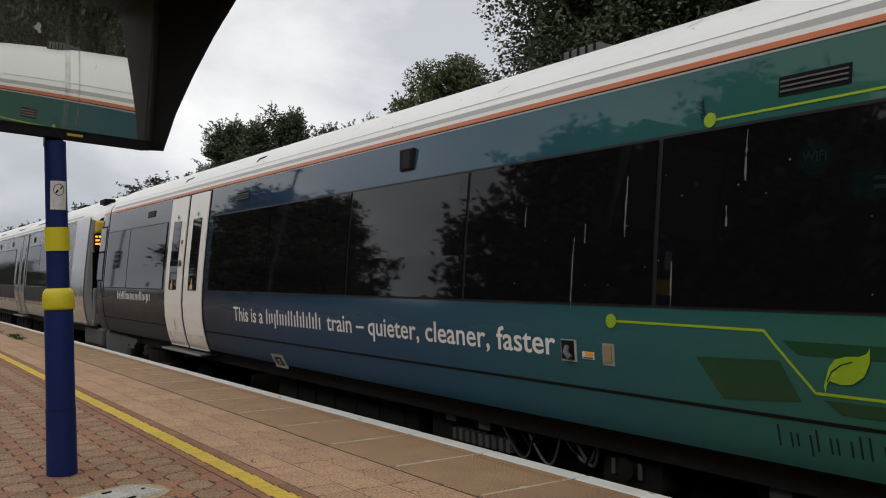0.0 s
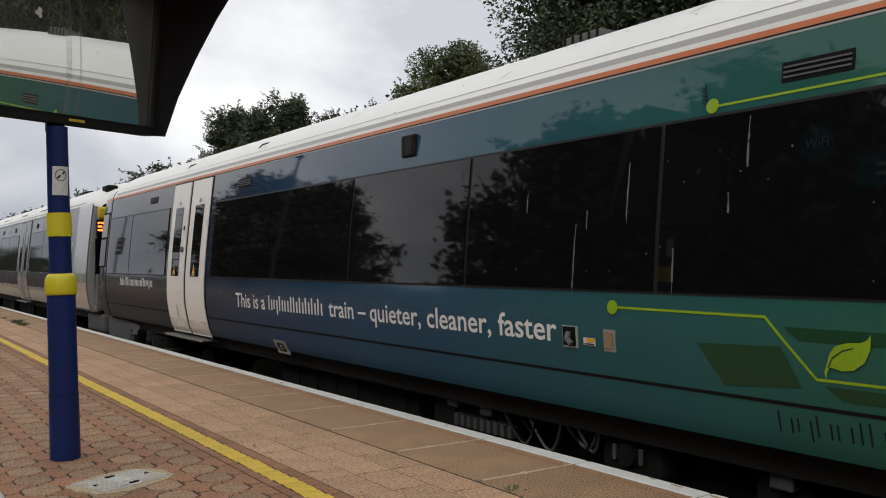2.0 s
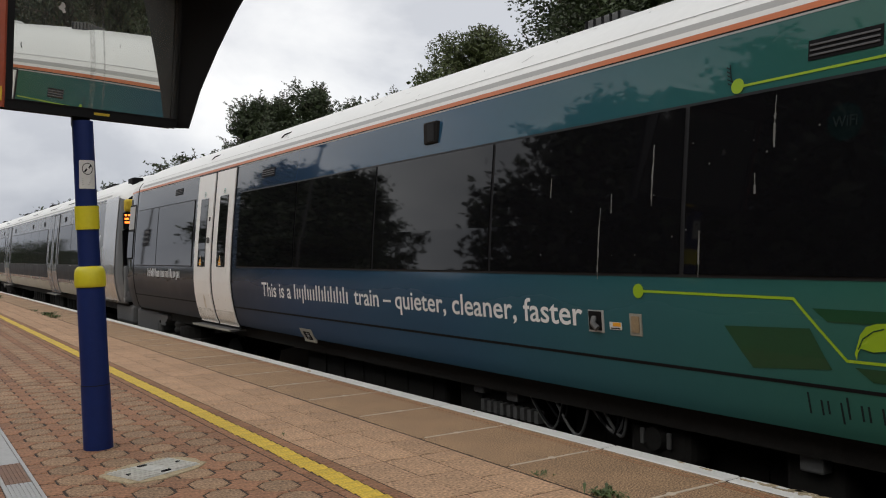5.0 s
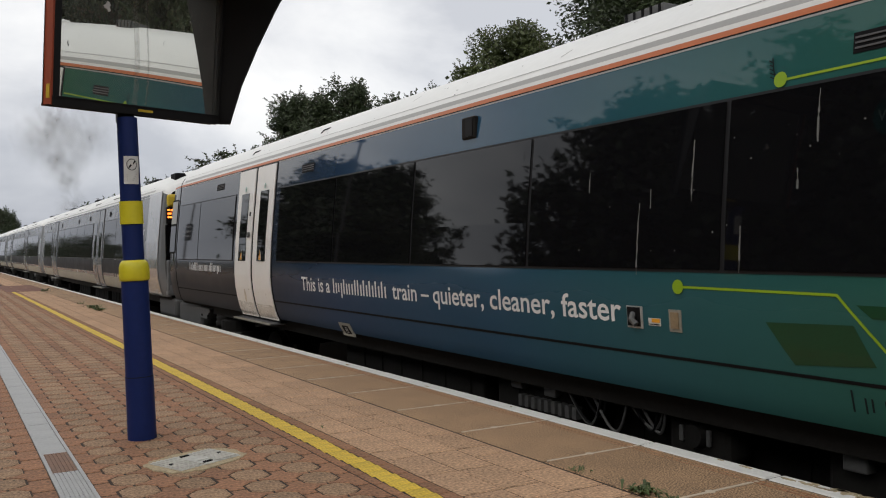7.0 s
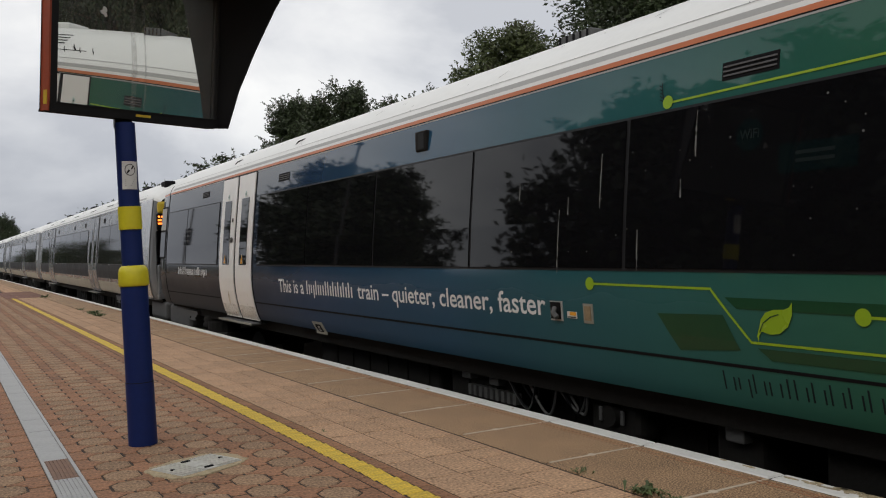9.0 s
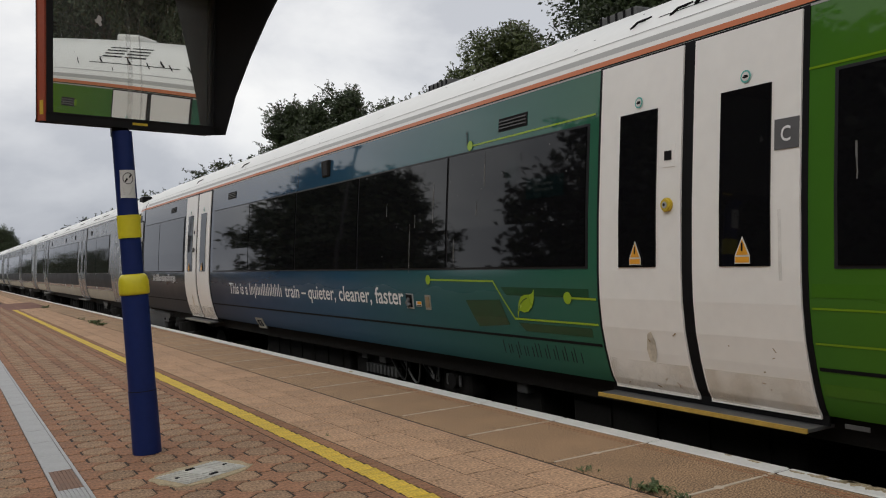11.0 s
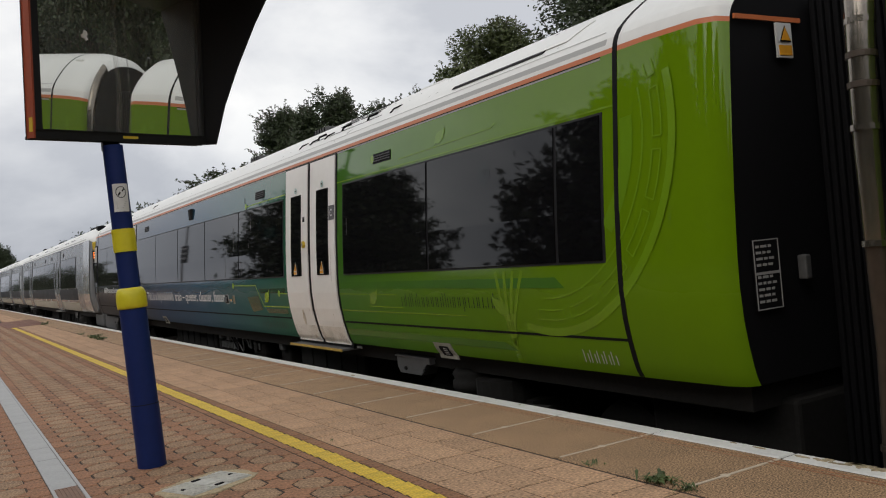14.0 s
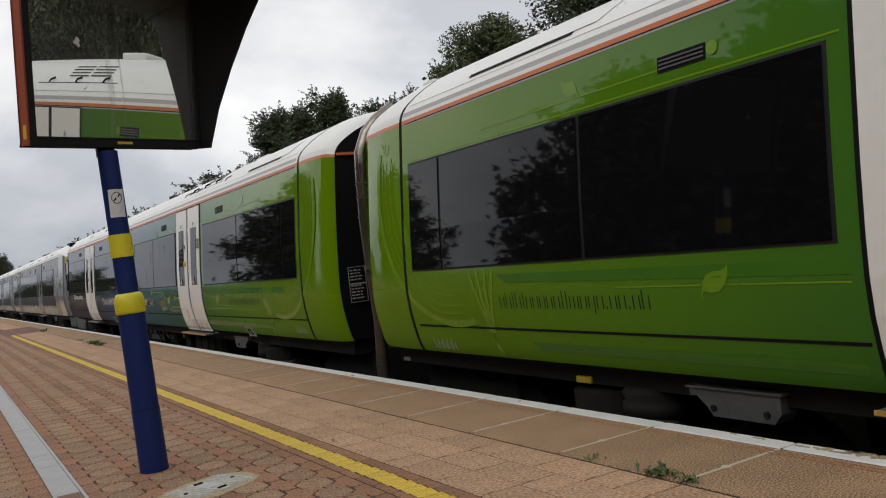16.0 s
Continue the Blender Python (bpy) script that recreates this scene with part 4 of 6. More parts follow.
# the green trailing car
car_b = thing("railway_carriage", "lime green railway carriage with dark window band and white roof", "train carriage", "carriages of the train")
body(car_b, -6.28, -28.5, M_LIVB)
panes(car_b, [(-7.30, -7.82), (-7.84, -9.64), (-9.66, -11.47)], 0.965, 1.89)
panes(car_b, [(-13.38, -15.18), (-15.20, -17.0), (-17.02, -18.8), (-18.82, -20.6), (-20.62, -22.4)], 0.975, 1.90)
door_pair(car_b, -11.64, -13.14)
door_pair(car_b, -22.6, -24.1)
panes(car_b, [(-24.3, -26.2), (-26.22, -27.6)], 0.975, 1.90)
seam(car_b, -7.15)
seam(car_b, -7.15, 2.44, 2.84, 0.016)
low_line(car_b, [(-7.26, -11.58), (-13.2, -22.5)])
for a, b in ((-10.40, -10.74), (-14.4, -14.75)):
    vent(car_b, a, b, 2.01, 2.08)
part("web_address_bars", word_bars("xTtTtxxxxxttWxgx.xx.xT", -8.61, -10.22, 0.626, 0.122, TEXT_OFF, 0.14), M_TEXTD, car_b, "dark bars of a web address")
part("fleet_number_bars", word_bars("TTTTT", -7.42, -7.79, 0.258, 0.092, TEXT_OFF), M_GREY, car_b, "pale grey bars of a fleet number")
part("green_shadow", patch(bmesh.new(), (-8.6, 0.885), (-11.54, 0.875), (-11.54, 0.80), (-8.72, 0.82), 0.003), M_SHADEG, car_b, "mid green band")
part("green_shadow", patch(bmesh.new(), (-8.9, 0.37), (-11.54, 0.37), (-11.54, 0.31), (-9.0, 0.31), 0.003), M_SHADEG, car_b, "mid green band")
part("green_line", ribbon(bmesh.new(), [(-7.26, 1.93), (-11.56, 1.935)], 0.012, TEXT_OFF), M_LIMED, car_b)
part("pale_line", ribbon(bmesh.new(), [(-8.46, 1.985), (-8.5, 2.01), (-10.6, 2.02)], 0.010, TEXT_OFF), M_LIMED, car_b)
part("pale_line", ribbon(bmesh.new(), [(-9.9, 0.765), (-11.54, 0.765)], 0.010, TEXT_OFF), M_LIMED, car_b)
part("leaf_graphic", decal(bmesh.new(), leaf_shape(-10.62, 0.68, 0.20, 1), 0.0042), M_LIMEL, car_b, "pale lime leaf emblem")
part("leaf_graphic", decal(bmesh.new(), leaf_shape(-9.66, 2.00, 0.17, -1), 0.0042), M_LIMEL, car_b, "pale lime leaf emblem")
part("line_dot", disc(bmesh.new(), -10.80, 2.05, 0.04, 0.007), M_LIMED, car_b)
swirl(car_b, -7.92, 1, -7.30, -6.42)
roof_hatch(car_b, -8.2, -9.5)
roof_slots(car_b, -11.17, -1)
# added dark boxes that keep daylight from showing under the gap
for c_, a_, b_ in ((car_a, -5.38, -4.2), (car_b, -8.0, -6.45)):
    part("end_skirt", box_bm(0.60, 2 * CX - 0.60, a_, b_, -0.55, 0.1, bevel=0.03), M_UNDER, c_, "dark block added under the carriage end")
bm = box_bm(0.70, 0.80, -7.02, -6.82, 2.62, 2.74, bevel=0.02)
part("lifting_eye", bm, M_ROOF, car_b)
roof_litter(car_b, -11.6, -6.8, 30)
bogie(car_b, -9.3, way=-1)
bogie(car_b, -25.4)
for a, b in ((-14.5, -11.6), (-18.4, -15.0), (-22.5, -19.0)):
    under_box(car_b, a, b)
part("yellow_bracket", box_bm(0.34, 0.40, -9.28, -9.12, 0.06, 0.11, bevel=0.008), M_YEL, car_b, "small yellow bracket")
part("small_label", box_bm(0.345, 0.358, -6.58, -6.46, 0.07, 0.105), M_STAIN, car_b)
# exhaust pipe up the corridor end
bm = bmesh.new()
tube(bm, [(0.235, -6.185, -0.30), (0.24, -6.185, 0.0), (0.262, -6.185, 0.47), (0.235, -6.185, 1.02)], [0.064, 0.063, 0.062, 0.058], 16, cap=False)
ex = part("exhaust_lower", bm, M_RUST, car_b, "heat-stained lower exhaust pipe", True)
bm = bmesh.new()
tube(bm, [(0.235, -6.185, 1.0), (0.226, -6.185, 1.45), (0.245, -6.185, 1.9), (0.268, -6.185, 2.17), (0.35, -6.195, 2.36), (0.47, -6.215, 2.49), (0.66, -6.235, 2.62)], [0.058, 0.061, 0.065, 0.072, 0.072, 0.070, 0.066], 18, cap=False)
part("exhaust_upper", bm, M_STEEL, car_b, "shiny steel exhaust pipe", True)
for z in (0.02, 0.98, 1.52, 1.72, 1.86, 2.02, 2.16):
    x = float(np.interp(z, [0.0, 0.47, 1.02, 1.45, 1.9, 2.17], [0.24, 0.262, 0.235, 0.226, 0.245, 0.268]))
    bm = bmesh.new()
    tube(bm, [(x - 0.001, -6.185, z - 0.014), (x + 0.001, -6.185, z + 0.014)], 0.071, 18)
    part("exhaust_clamp", bm, M_RUST if z in (0.02, 1.72, 1.86) else M_STEEL, ex)
# gangway between the two cars, fixed to the first
bm = bmesh.new()
for k in range(18):
    y = -5.41 - k * 0.050
    add_box(bm, CX - 0.45, CX + 0.45, y - 0.018, y + 0.018, -0.35, 2.42, bevel=0.008)
part("gangway", bm, M_RUB, car_a, "black folded gangway bellows")
# stickers on the black corridor end
ENDY = -5.385


def end_sign(x0, x1, z0, z1, rows, name, label):
    p = part(name, box_bm(x0, x1, ENDY - 0.012, ENDY + 0.002, z0, z1), M_WHITEP, car_a, label)
    for a, b, c, d, m in rows:
        part("sign_panel", box_bm(a, b, ENDY - 0.016, ENDY - 0.011, c, d), m, p)
    return p


part("end_stripe", box_bm(0.36, 0.92, ENDY - 0.004, ENDY + 0.01, 2.265, 2.292), M_ORANGE, car_a, "orange stripe round the end")
sg = end_sign(0.69, 0.82, 2.055, 2.255, ((0.702, 0.808, 2.068, 2.125, M_TREAD),), "warning_sign", "white and yellow electric warning sign")
bm = bmesh.new()
for s, m_, yo in ((1.0, M_RUB, 0.018), (0.8, M_TREAD, 0.021)):
    b2 = bmesh.new()
    b2.faces.new([b2.verts.new((0.755 + s * a * 0.85, ENDY - yo, 2.19 + s * c * 0.85)) for a, c in ((-0.06, -0.055), (0.06, -0.055), (0, 0.06))])
    part("warning_triangle", b2, m_, sg)
bm.free()
dp = part("data_plate", box_bm(0.33, 0.54, ENDY - 0.008, ENDY + 0.002, 0.64, 1.03), M_RUB, car_a, "black data plate with white lines")
bm = bmesh.new()
rnd = random.Random(8)
for a, b, c, d in ((0.33, 0.54, 1.024, 1.03), (0.33, 0.54, 0.64, 0.646), (0.33, 0.336, 0.64, 1.03), (0.534, 0.54, 0.64, 1.03), (0.33, 0.54, 0.835, 0.85)):
    add_box(bm, a, b, ENDY - 0.011, ENDY - 0.007, c, d)
for k in range(10):
    z = 0.985 - k * 0.034
    if abs(z - 0.84) > 0.02:
        x = 0.35
        while x < 0.48:
            w = rnd.uniform(0.02, 0.05)
            add_box(bm, x, x + w, ENDY - 0.011, ENDY - 0.007, z, z + 0.014)
            x += w + 0.014
part("data_text", bm, M_GREY, dp)
lp = bmesh.new()
add_box(lp, 0.70, 0.75, ENDY - 0.06, ENDY, 0.78, 0.92, bevel=0.01)
part("grab_handle", lp, M_UGREY, car_a, "grey grab handle on the end")


# the silver unit ahead
def silver_car(y_lo, y_hi, cab):
    """A silver carriage; cab: its lower end is a driving cab."""
    c = thing("railway_carriage", "silver railway carriage with dark window band and grimy pale skirt", "train carriage", "carriages of the train")
    body(c, y_hi, y_lo, M_SILVER, 0.0, 0.25 if cab else 0.0, stripe=M_SILVER)
    f = y_lo + (2.6 if cab else 0.9)
    for z0, z1, m_, lab in ((0.228, 0.50, M_BEIGE, "grimy pale skirt"), (0.50, 0.585, M_SILVER, ""), (0.585, 0.93, M_NDARK, "charcoal waist band")):
        part("skirt_band", skin(bmesh.new(), y_hi - 0.9, f, z0, z1, 0.004, 0.008), m_, c, lab)
    d1, d2 = y_lo + 7.0, y_lo + 17.6
    panes(c, [(d1 - 0.25, (d1 + f) / 2 + 0.25), ((d1 + f) / 2 + 0.23, f + 0.35)], 0.96, 1.92, glass=M_WIND)
    k = (d2 - d1 - 2.2) / 5
    panes(c, [(d1 + 1.85 + k * (i + 1) - 0.01, d1 + 1.85 + k * i + 0.01) for i in reversed(range(5))], 0.96, 1.92, glass=M_WIND)
    panes(c, [(y_hi - 1.2, d2 + 1.75)], 0.96, 1.92, glass=M_WIND)
    for d in (d1, d2):
        door_pair(c, d + 1.5, d, white=M_SILVER, letter=False, details=False)
    for y in (d1 - 0.9, d1 + 2.6, d1 + 5.0, d2 - 1.2, d2 + 2.4):
        part("side_fitting", skin(bmesh.new(), y + 0.11, y - 0.11, 2.03, 2.15, 0.01, 0.02), M_RUB, c, "small dark vent")
    for y in (d1 - 3.0, d1 - 1.4, d1 + 1.6, d1 + 5.2, d1 + 9.0, d2 + 2.0):
        roof_hatch(c, y + 0.9, y)
    for y in (d1 + 7.0, d2 + 3.0, d1 - 2.2):
        roof_pod(c, y, y + 0.7, 0.07, 1.05, M_RUB)
    bogie(c, y_lo + 3.6, rolling=False)
    bogie(c, y_hi - 3.3, rolling=False)
    for a in (y_lo + 6.0, y_lo + 9.0, y_lo + 12.5):
        under_box(c, a, a + 2.4, 0.56)
    if cab:
        # skin over the corner that paints the gleam of its curve
        part("cab_corner", skin(bmesh.new(), y_lo + 1.3, y_lo + 0.16, 0.228, 2.31, 0.005, 0.01), M_CAB, c, "silver rounded cab corner with its sky highlight painted in")
        yc = y_lo - 0.012
        part("cab_front", box_bm(0.24, 2 * CX - 0.24, yc - 0.05, yc + 0.06, 0.25, 0.95, bevel=0.03), M_SILVER, c, "silver lower cab front")
        part("windscreen", box_bm(0.23, 2 * CX - 0.23, yc - 0.03, yc + 0.05, 0.98, 1.64, bevel=0.02), M_WIN, c, "dark cab windscreen")
        part("yellow_brow", box_bm(0.27, 2 * CX - 0.27, yc - 0.05, yc + 0.06, 1.99, 2.24, bevel=0.05), M_YEL, c, "yellow panel above the windscreen")
        ds = part("destination_display", box_bm(0.25, 1.2, yc - 0.06, yc + 0.03, 1.66, 1.98), M_RUB, c, "destination display with glowing orange lines")
        bm = bmesh.new()
        rr = random.Random(2)
        for z in (1.77, 1.84, 1.91):
            x = 0.265
            while x < 1.12:
                w = rr.uniform(0.04, 0.10)
                add_box(bm, x, x + w, yc - 0.066, yc - 0.06, z, z + 0.035)
                x += w + 0.02
        part("led_lines", bm, M_LED, ds)
        for z in (0.72,):
            bm = bmesh.new()
            tube(bm, [(0.26, yc + 0.30, z), (0.20, yc + 0.30, z)], 0.06, 14)
            part("marker_lamp", bm, M_RUB, c)
        part("nose_valance", box_bm(0.35, 2 * CX - 0.35, yc - 0.25, yc + 1.2, -0.18, 0.19, bevel=0.06), M_UGREY, c, "grey nose valance")
        bm = bmesh.new()
        tube(bm, [(CX, yc - 0.55, -0.02), (CX, yc + 0.2, -0.02)], 0.13, 14)
        add_box(bm, CX - 0.2, CX + 0.2, yc - 0.62, yc - 0.3, -0.2, 0.16, bevel=0.04)
        part("coupler", bm, M_UNDER, c, "heavy coupler")
        part("roof_horn", box_bm(0.52, 0.74, y_lo + 0.35, y_lo + 0.75, 2.44, 2.70, bevel=0.03), M_RUB, c, "black roof fitting")
    return c


silver = [silver_car(17.35, 40.6, True), silver_car(41.2, 64.4, False), silver_car(65.0, 88.2, False)]
# front skirt and coupler of the first car
part("nose_valance", box_bm(0.34, 2 * CX - 0.34, 15.2, 16.75, -0.22, 0.17, bevel=0.06), M_UGREY, car_a, "grey nose valance")
part("cab_front", box_bm(0.48, 2 * CX - 0.48, 16.58, 16.66, 0.25, 1.15, bevel=0.03), M_NDARK, car_a, "dark cab front")

# ---- platform ----
Y0, Y1 = -14.0, 92.0
plat = tagged(new("platform"), "station platform of block paving with white edge", "platform", kind="structure")
part("platform_bed", box_bm(-9.0, -0.02, Y0, Y1, -0.95, -0.0036), M_JOINT, plat)
part("platform_wall", box_bm(-0.12, -0.02, Y0, Y1, -1.0, -0.10), M_WALLC, plat, "dark platform face wall")


def slab_mesh(w, d, h, bev, material, skew=0.0):
    """One paving piece w by d, its top at z = 0."""
    me = bpy.data.meshes.new("paving_piece")
    a, b = w / 2, d / 2
    vs = [(-a, -b, -h), (a, -b, -h), (a, b, -h), (-a, b, -h), (-a, -b, -bev), (a, -b, -bev), (a, b, -bev), (-a, b, -bev), (-a + bev, -b + bev, 0), (a - bev, -b + bev, 0), (a - bev, b - bev, 0), (-a + bev, b - bev, 0)]
    fs = [(8, 9, 10, 11)] + [(i, (i + 1) % 4, 4 + (i + 1) % 4, 4 + i) for i in range(4)] + [(4 + i, 4 + (i + 1) % 4, 8 + (i + 1) % 4, 8 + i) for i in range(4)]
    me.from_pydata([(x + skew * y, y, z) for x, y, z in vs], [], fs)
    me.materials.append(material)
    return me


def oct_mesh(w, d, h, cut, bev, material):
    me = bpy.data.meshes.new("octagon_piece")
    a, b = w / 2, d / 2
    ring = [(a, -b + cut), (a, b - cut), (a - cut, b), (-a + cut, b), (-a, b - cut), (-a, -b + cut), (-a + cut, -b), (a - cut, -b)]
    k = 1 - bev / a
    vs = [(x, y, -h) for x, y in ring] + [(x, y, -bev * 0.7) for x, y in ring] + [(x * k, y * k, 0) for x, y in ring]
    fs = [tuple(range(16, 24))] + [(i, (i + 1) % 8, 8 + (i + 1) % 8, 8 + i) for i in range(8)] + [(8 + i, 8 + (i + 1) % 8, 16 + (i + 1) % 8, 16 + i) for i in range(8)]
    me.from_pydata(vs, [], fs)
    me.materials.append(material)
    return me


def joined(name, mesh, places, parent, material):
    """Many copies of one piece as a single mesh of kind stuff."""
    base = np.array([v.co[:] for v in mesh.vertices])
    polys = [tuple(p.vertices) for p in mesh.polygons]
    vs, fs = [], []
    for x, y, z in places:
        o = len(vs)
        vs.extend((base + (x, y, z)).tolist())
        fs.extend(tuple(i + o for i in p) for p in polys)
    me = bpy.data.meshes.new(name)
    me.from_pydata(vs, [], fs)
    me.materials.append(material)
    ob = new(name, me)
    ob.parent = parent
    return tagged(ob, kind="stuff")


def lay(name, mesh, places, material, limit=300, cy=5.5):
    """The nearest pieces are parts of their own; the rest is joined."""
    places = sorted(places, key=lambda p: abs(p[1] - cy) + 0.3 * abs(p[0] + 1.8))
    for p in places[:limit]:
        ob = new(name, mesh)
        ob.parent, ob.location = plat, p
    if places[limit:]:
        joined(name + "_far", mesh, places[limit:], plat, material)


rp = random.Random(21)
PITCH = 0.873
# coping slabs with white painted edge
me_slab = slab_mesh(0.676, PITCH - 0.012, 0.08, 0.006, M_SLAB)
me_edge = slab_mesh(0.125, PITCH - 0.006, 0.10, 0.012, M_EDGEW)
n0, n1 = int((Y0 - 2.83) / PITCH) + 1, int((Y1 - 2.83) / PITCH)
lay("coping_slab", me_slab, [(-0.135 - 0.338, 2.83 + PITCH * (i + 0.5), rp.uniform(-0.0008, 0.0012)) for i in range(n0, n1)], M_SLAB)
lay("edge_stone", me_edge, [(-0.068 + 0.0, 2.83 + PITCH * (i + 0.5), 0.003 + rp.uniform(-0.0008, 0.0012)) for i in range(n0, n1)], M_EDGEW)
mort = bmesh.new()
dots = bmesh.new()
for i in range(n0, n1):
    y = 2.83 + PITCH * i
    if -2 < y < 40:
        add_box(mort, -0.78, -0.14, y - 0.009, y + 0.009, -0.02, 0.0015)
        if i % 2 == 0 or rp.random() < 0.7:
            xx = -0.50 + rp.uniform(-0.05, 0.05)
            tube(dots, [(xx, y, -0.01), (xx, y, 0.003)], [0.032, 0.022], 10)
part("mortar_joint", mort, M_MORTAR, plat, "pale mortar joints")
part("mortar_blob", dots, M_MORTAR, plat, "pale mortar blobs")
# shallow grooves along the coping, and flaked paint on the white edge
for x in (-0.185, -0.222):
    part("coping_groove", box_bm(x - 0.003, x + 0.003, Y0, 40, -0.01, 0.0035), M_BRICK, plat)
flake = bmesh.new()
rf = random.Random(77)
for k in range(46):
    y = rf.gauss(2.42, 0.2) if k < 36 else rf.uniform(1.0, 14.0)
    x = -0.068 + (rf.uniform(0.0, 0.055) if k < 36 else rf.uniform(-0.055, 0.05))
    a0, ry, rx = rf.uniform(0, 3), rf.uniform(0.008, 0.045), rf.uniform(0.004, 0.014)
    ring = [(x + rx * rf.uniform(0.6, 1.3) * math.cos(q), y + ry * rf.uniform(0.6, 1.3) * math.sin(q)) for q in (a0 + j * 2 * math.pi / 9 for j in range(9))]
    top = [flake.verts.new((*p, 0.0072)) for p in ring]
    low = [flake.verts.new((*p, 0.001)) for p in ring]
    flake.faces.new(top)
    for j in range(9):
        flake.faces.new((top[j], low[j], low[(j + 1) % 9], top[(j + 1) % 9]))
part("flaked_paint", flake, M_CONC, plat, "grey worn spots in the white paint")
# pale pavers behind the coping
me_pale = slab_mesh(0.2175, 0.3895, 0.06, 0.004, M_PALE)
me_paleh = slab_mesh(0.2175, 0.1895, 0.06, 0.004, M_PALE)
pl, plh = [], []
for r, x in enumerate((-0.937, -1.161, -1.385)):
    y = Y0 + (0.2 if r % 2 else 0.0)
    while y < 60:
        if rp.random() < 0.22:
            plh.append((x, y + 0.1, rp.uniform(-0.0008, 0.0012)))
            y += 0.2
        else:
            pl.append((x, y + 0.2, rp.uniform(-0.0008, 0.0012)))
            y += 0.4
lay("pale_paver", me_pale, pl, M_PALE)
lay("pale_half_paver", me_paleh, plh, M_PALE)
# one row of dark bricks, then the yellow line bricks
me_row = slab_mesh(0.068, 0.205, 0.06, 0.005, M_BRICK)
lay("edging_brick", me_row, [(-1.537, Y0 + 0.212 * i, rp.uniform(-0.0008, 0.0012)) for i in range(int((Y1 - Y0) / 0.212))], M_BRICK)
YX = -1.634
me_yel = slab_mesh(0.112, 0.1005, 0.06, 0.002, M_YELW, 0.10)
lay("yellow_brick", me_yel, [(YX + rp.uniform(-0.004, 0.004), Y0 + 0.104 * i, rp.uniform(-0.0012, 0.0002)) for i in range(int((31 - Y0) / 0.104))], M_YELW)
me_red = slab_mesh(0.39, 0.39, 0.05, 0.005, M_REDPAV)
lay("red_slab", me_red, [(-0.82 - 0.4 * i, 30.6 + 0.4 * j, 0.004) for i in range(3) for j in range(16)], M_REDPAV)
# ornamental blocks: long octagons in files, waisted bricks between them
CELL_X, CELL_Y = 0.272, 0.25


def bone_mesh(material, lo=-1.0, hi=1.0):
    """A waisted brick that fills the space between four octagons, cut off at lo and hi."""
    me = bpy.data.meshes.new("bone_piece")
    side = [(0.040, -0.1215), (0.040, -0.0695), (0.090, -0.0195), (0.132, -0.0115), (0.132, 0.0115), (0.090, 0.0195), (0.040, 0.0695), (0.040, 0.1215)]
    ring = [(x if hi == 1.0 else hi, y * 0.965) for x, y in side] + [(max(-x, lo), y * 0.965) for x, y in reversed(side)]
    n = len(ring)
    vs = [(x, y, -0.06) for x, y in ring] + [(x, y, -0.005) for x, y in ring] + [(x - math.copysign(0.005, x), y * 0.975, 0) for x, y in ring]
    fs = [(2 * n + i, 2 * n + i + 1, 3 * n - 2 - i, 3 * n - 1 - i) for i in range(n // 2 - 1)]
    fs += [(o + i, o + (i + 1) % n, o + n + (i + 1) % n, o + n + i) for o in (0, n) for i in range(n)]
    me.from_pydata(vs, [], fs)
    me.materials.append(material)
    return me


me_oct = oct_mesh(0.176, 0.213, 0.06, 0.051, 0.006, M_OCT)
me_bone = bone_mesh(M_BRICK)
octs, bones, bones_left, bones_right, bones_edge = [], [], [], [], []
for c in range(26):
    x = -1.929 - CELL_X * c
    for r in range(int((70 - Y0) / CELL_Y)):
        y = Y0 + CELL_Y * r + 0.085
        if c == 0:
            bones_edge.append((x + CELL_X / 2, y + CELL_Y / 2, rp.uniform(-0.0012, 0.0002)))
        if c == 5:
            bones_right.append((x + CELL_X / 2, y + CELL_Y / 2, rp.uniform(-0.0012, 0.0002)))
        if c == 3:
            bones_left.append((x - CELL_X / 2, y + CELL_Y / 2, rp.uniform(-0.0012, 0.0002)))
        if c == 4:
            continue
        octs.append((x + rp.uniform(-0.004, 0.004), y, rp.uniform(-0.0008, 0.0012)))
        if c not in (3, 4):
            bones.append((x - CELL_X / 2, y + CELL_Y / 2, rp.uniform(-0.0012, 0.0002)))
lay("octagon_paver", me_oct, octs, M_OCT)
lay("waisted_brick", me_bone, bones, M_BRICK)
lay("cut_brick", bone_mesh(M_BRICK, lo=-0.042), bones_left, M_BRICK, 120)
lay("cut_brick", bone_mesh(M_BRICK, hi=0.066), bones_right, M_BRICK, 120)
lay("cut_brick", bone_mesh(M_BRICK, hi=0.036), bones_edge, M_BRICK, 120)
me_haunch = slab_mesh(0.052, 0.205, 0.06, 0.005, M_BRICK)
lay("haunch_brick", me_haunch, [(x, Y0 + 0.212 * i + o, rp.uniform(-0.0012, 0.0002)) for x, o in ((-1.724, 0.1),) for i in range(int((50 - Y0) / 0.212))], M_BRICK)
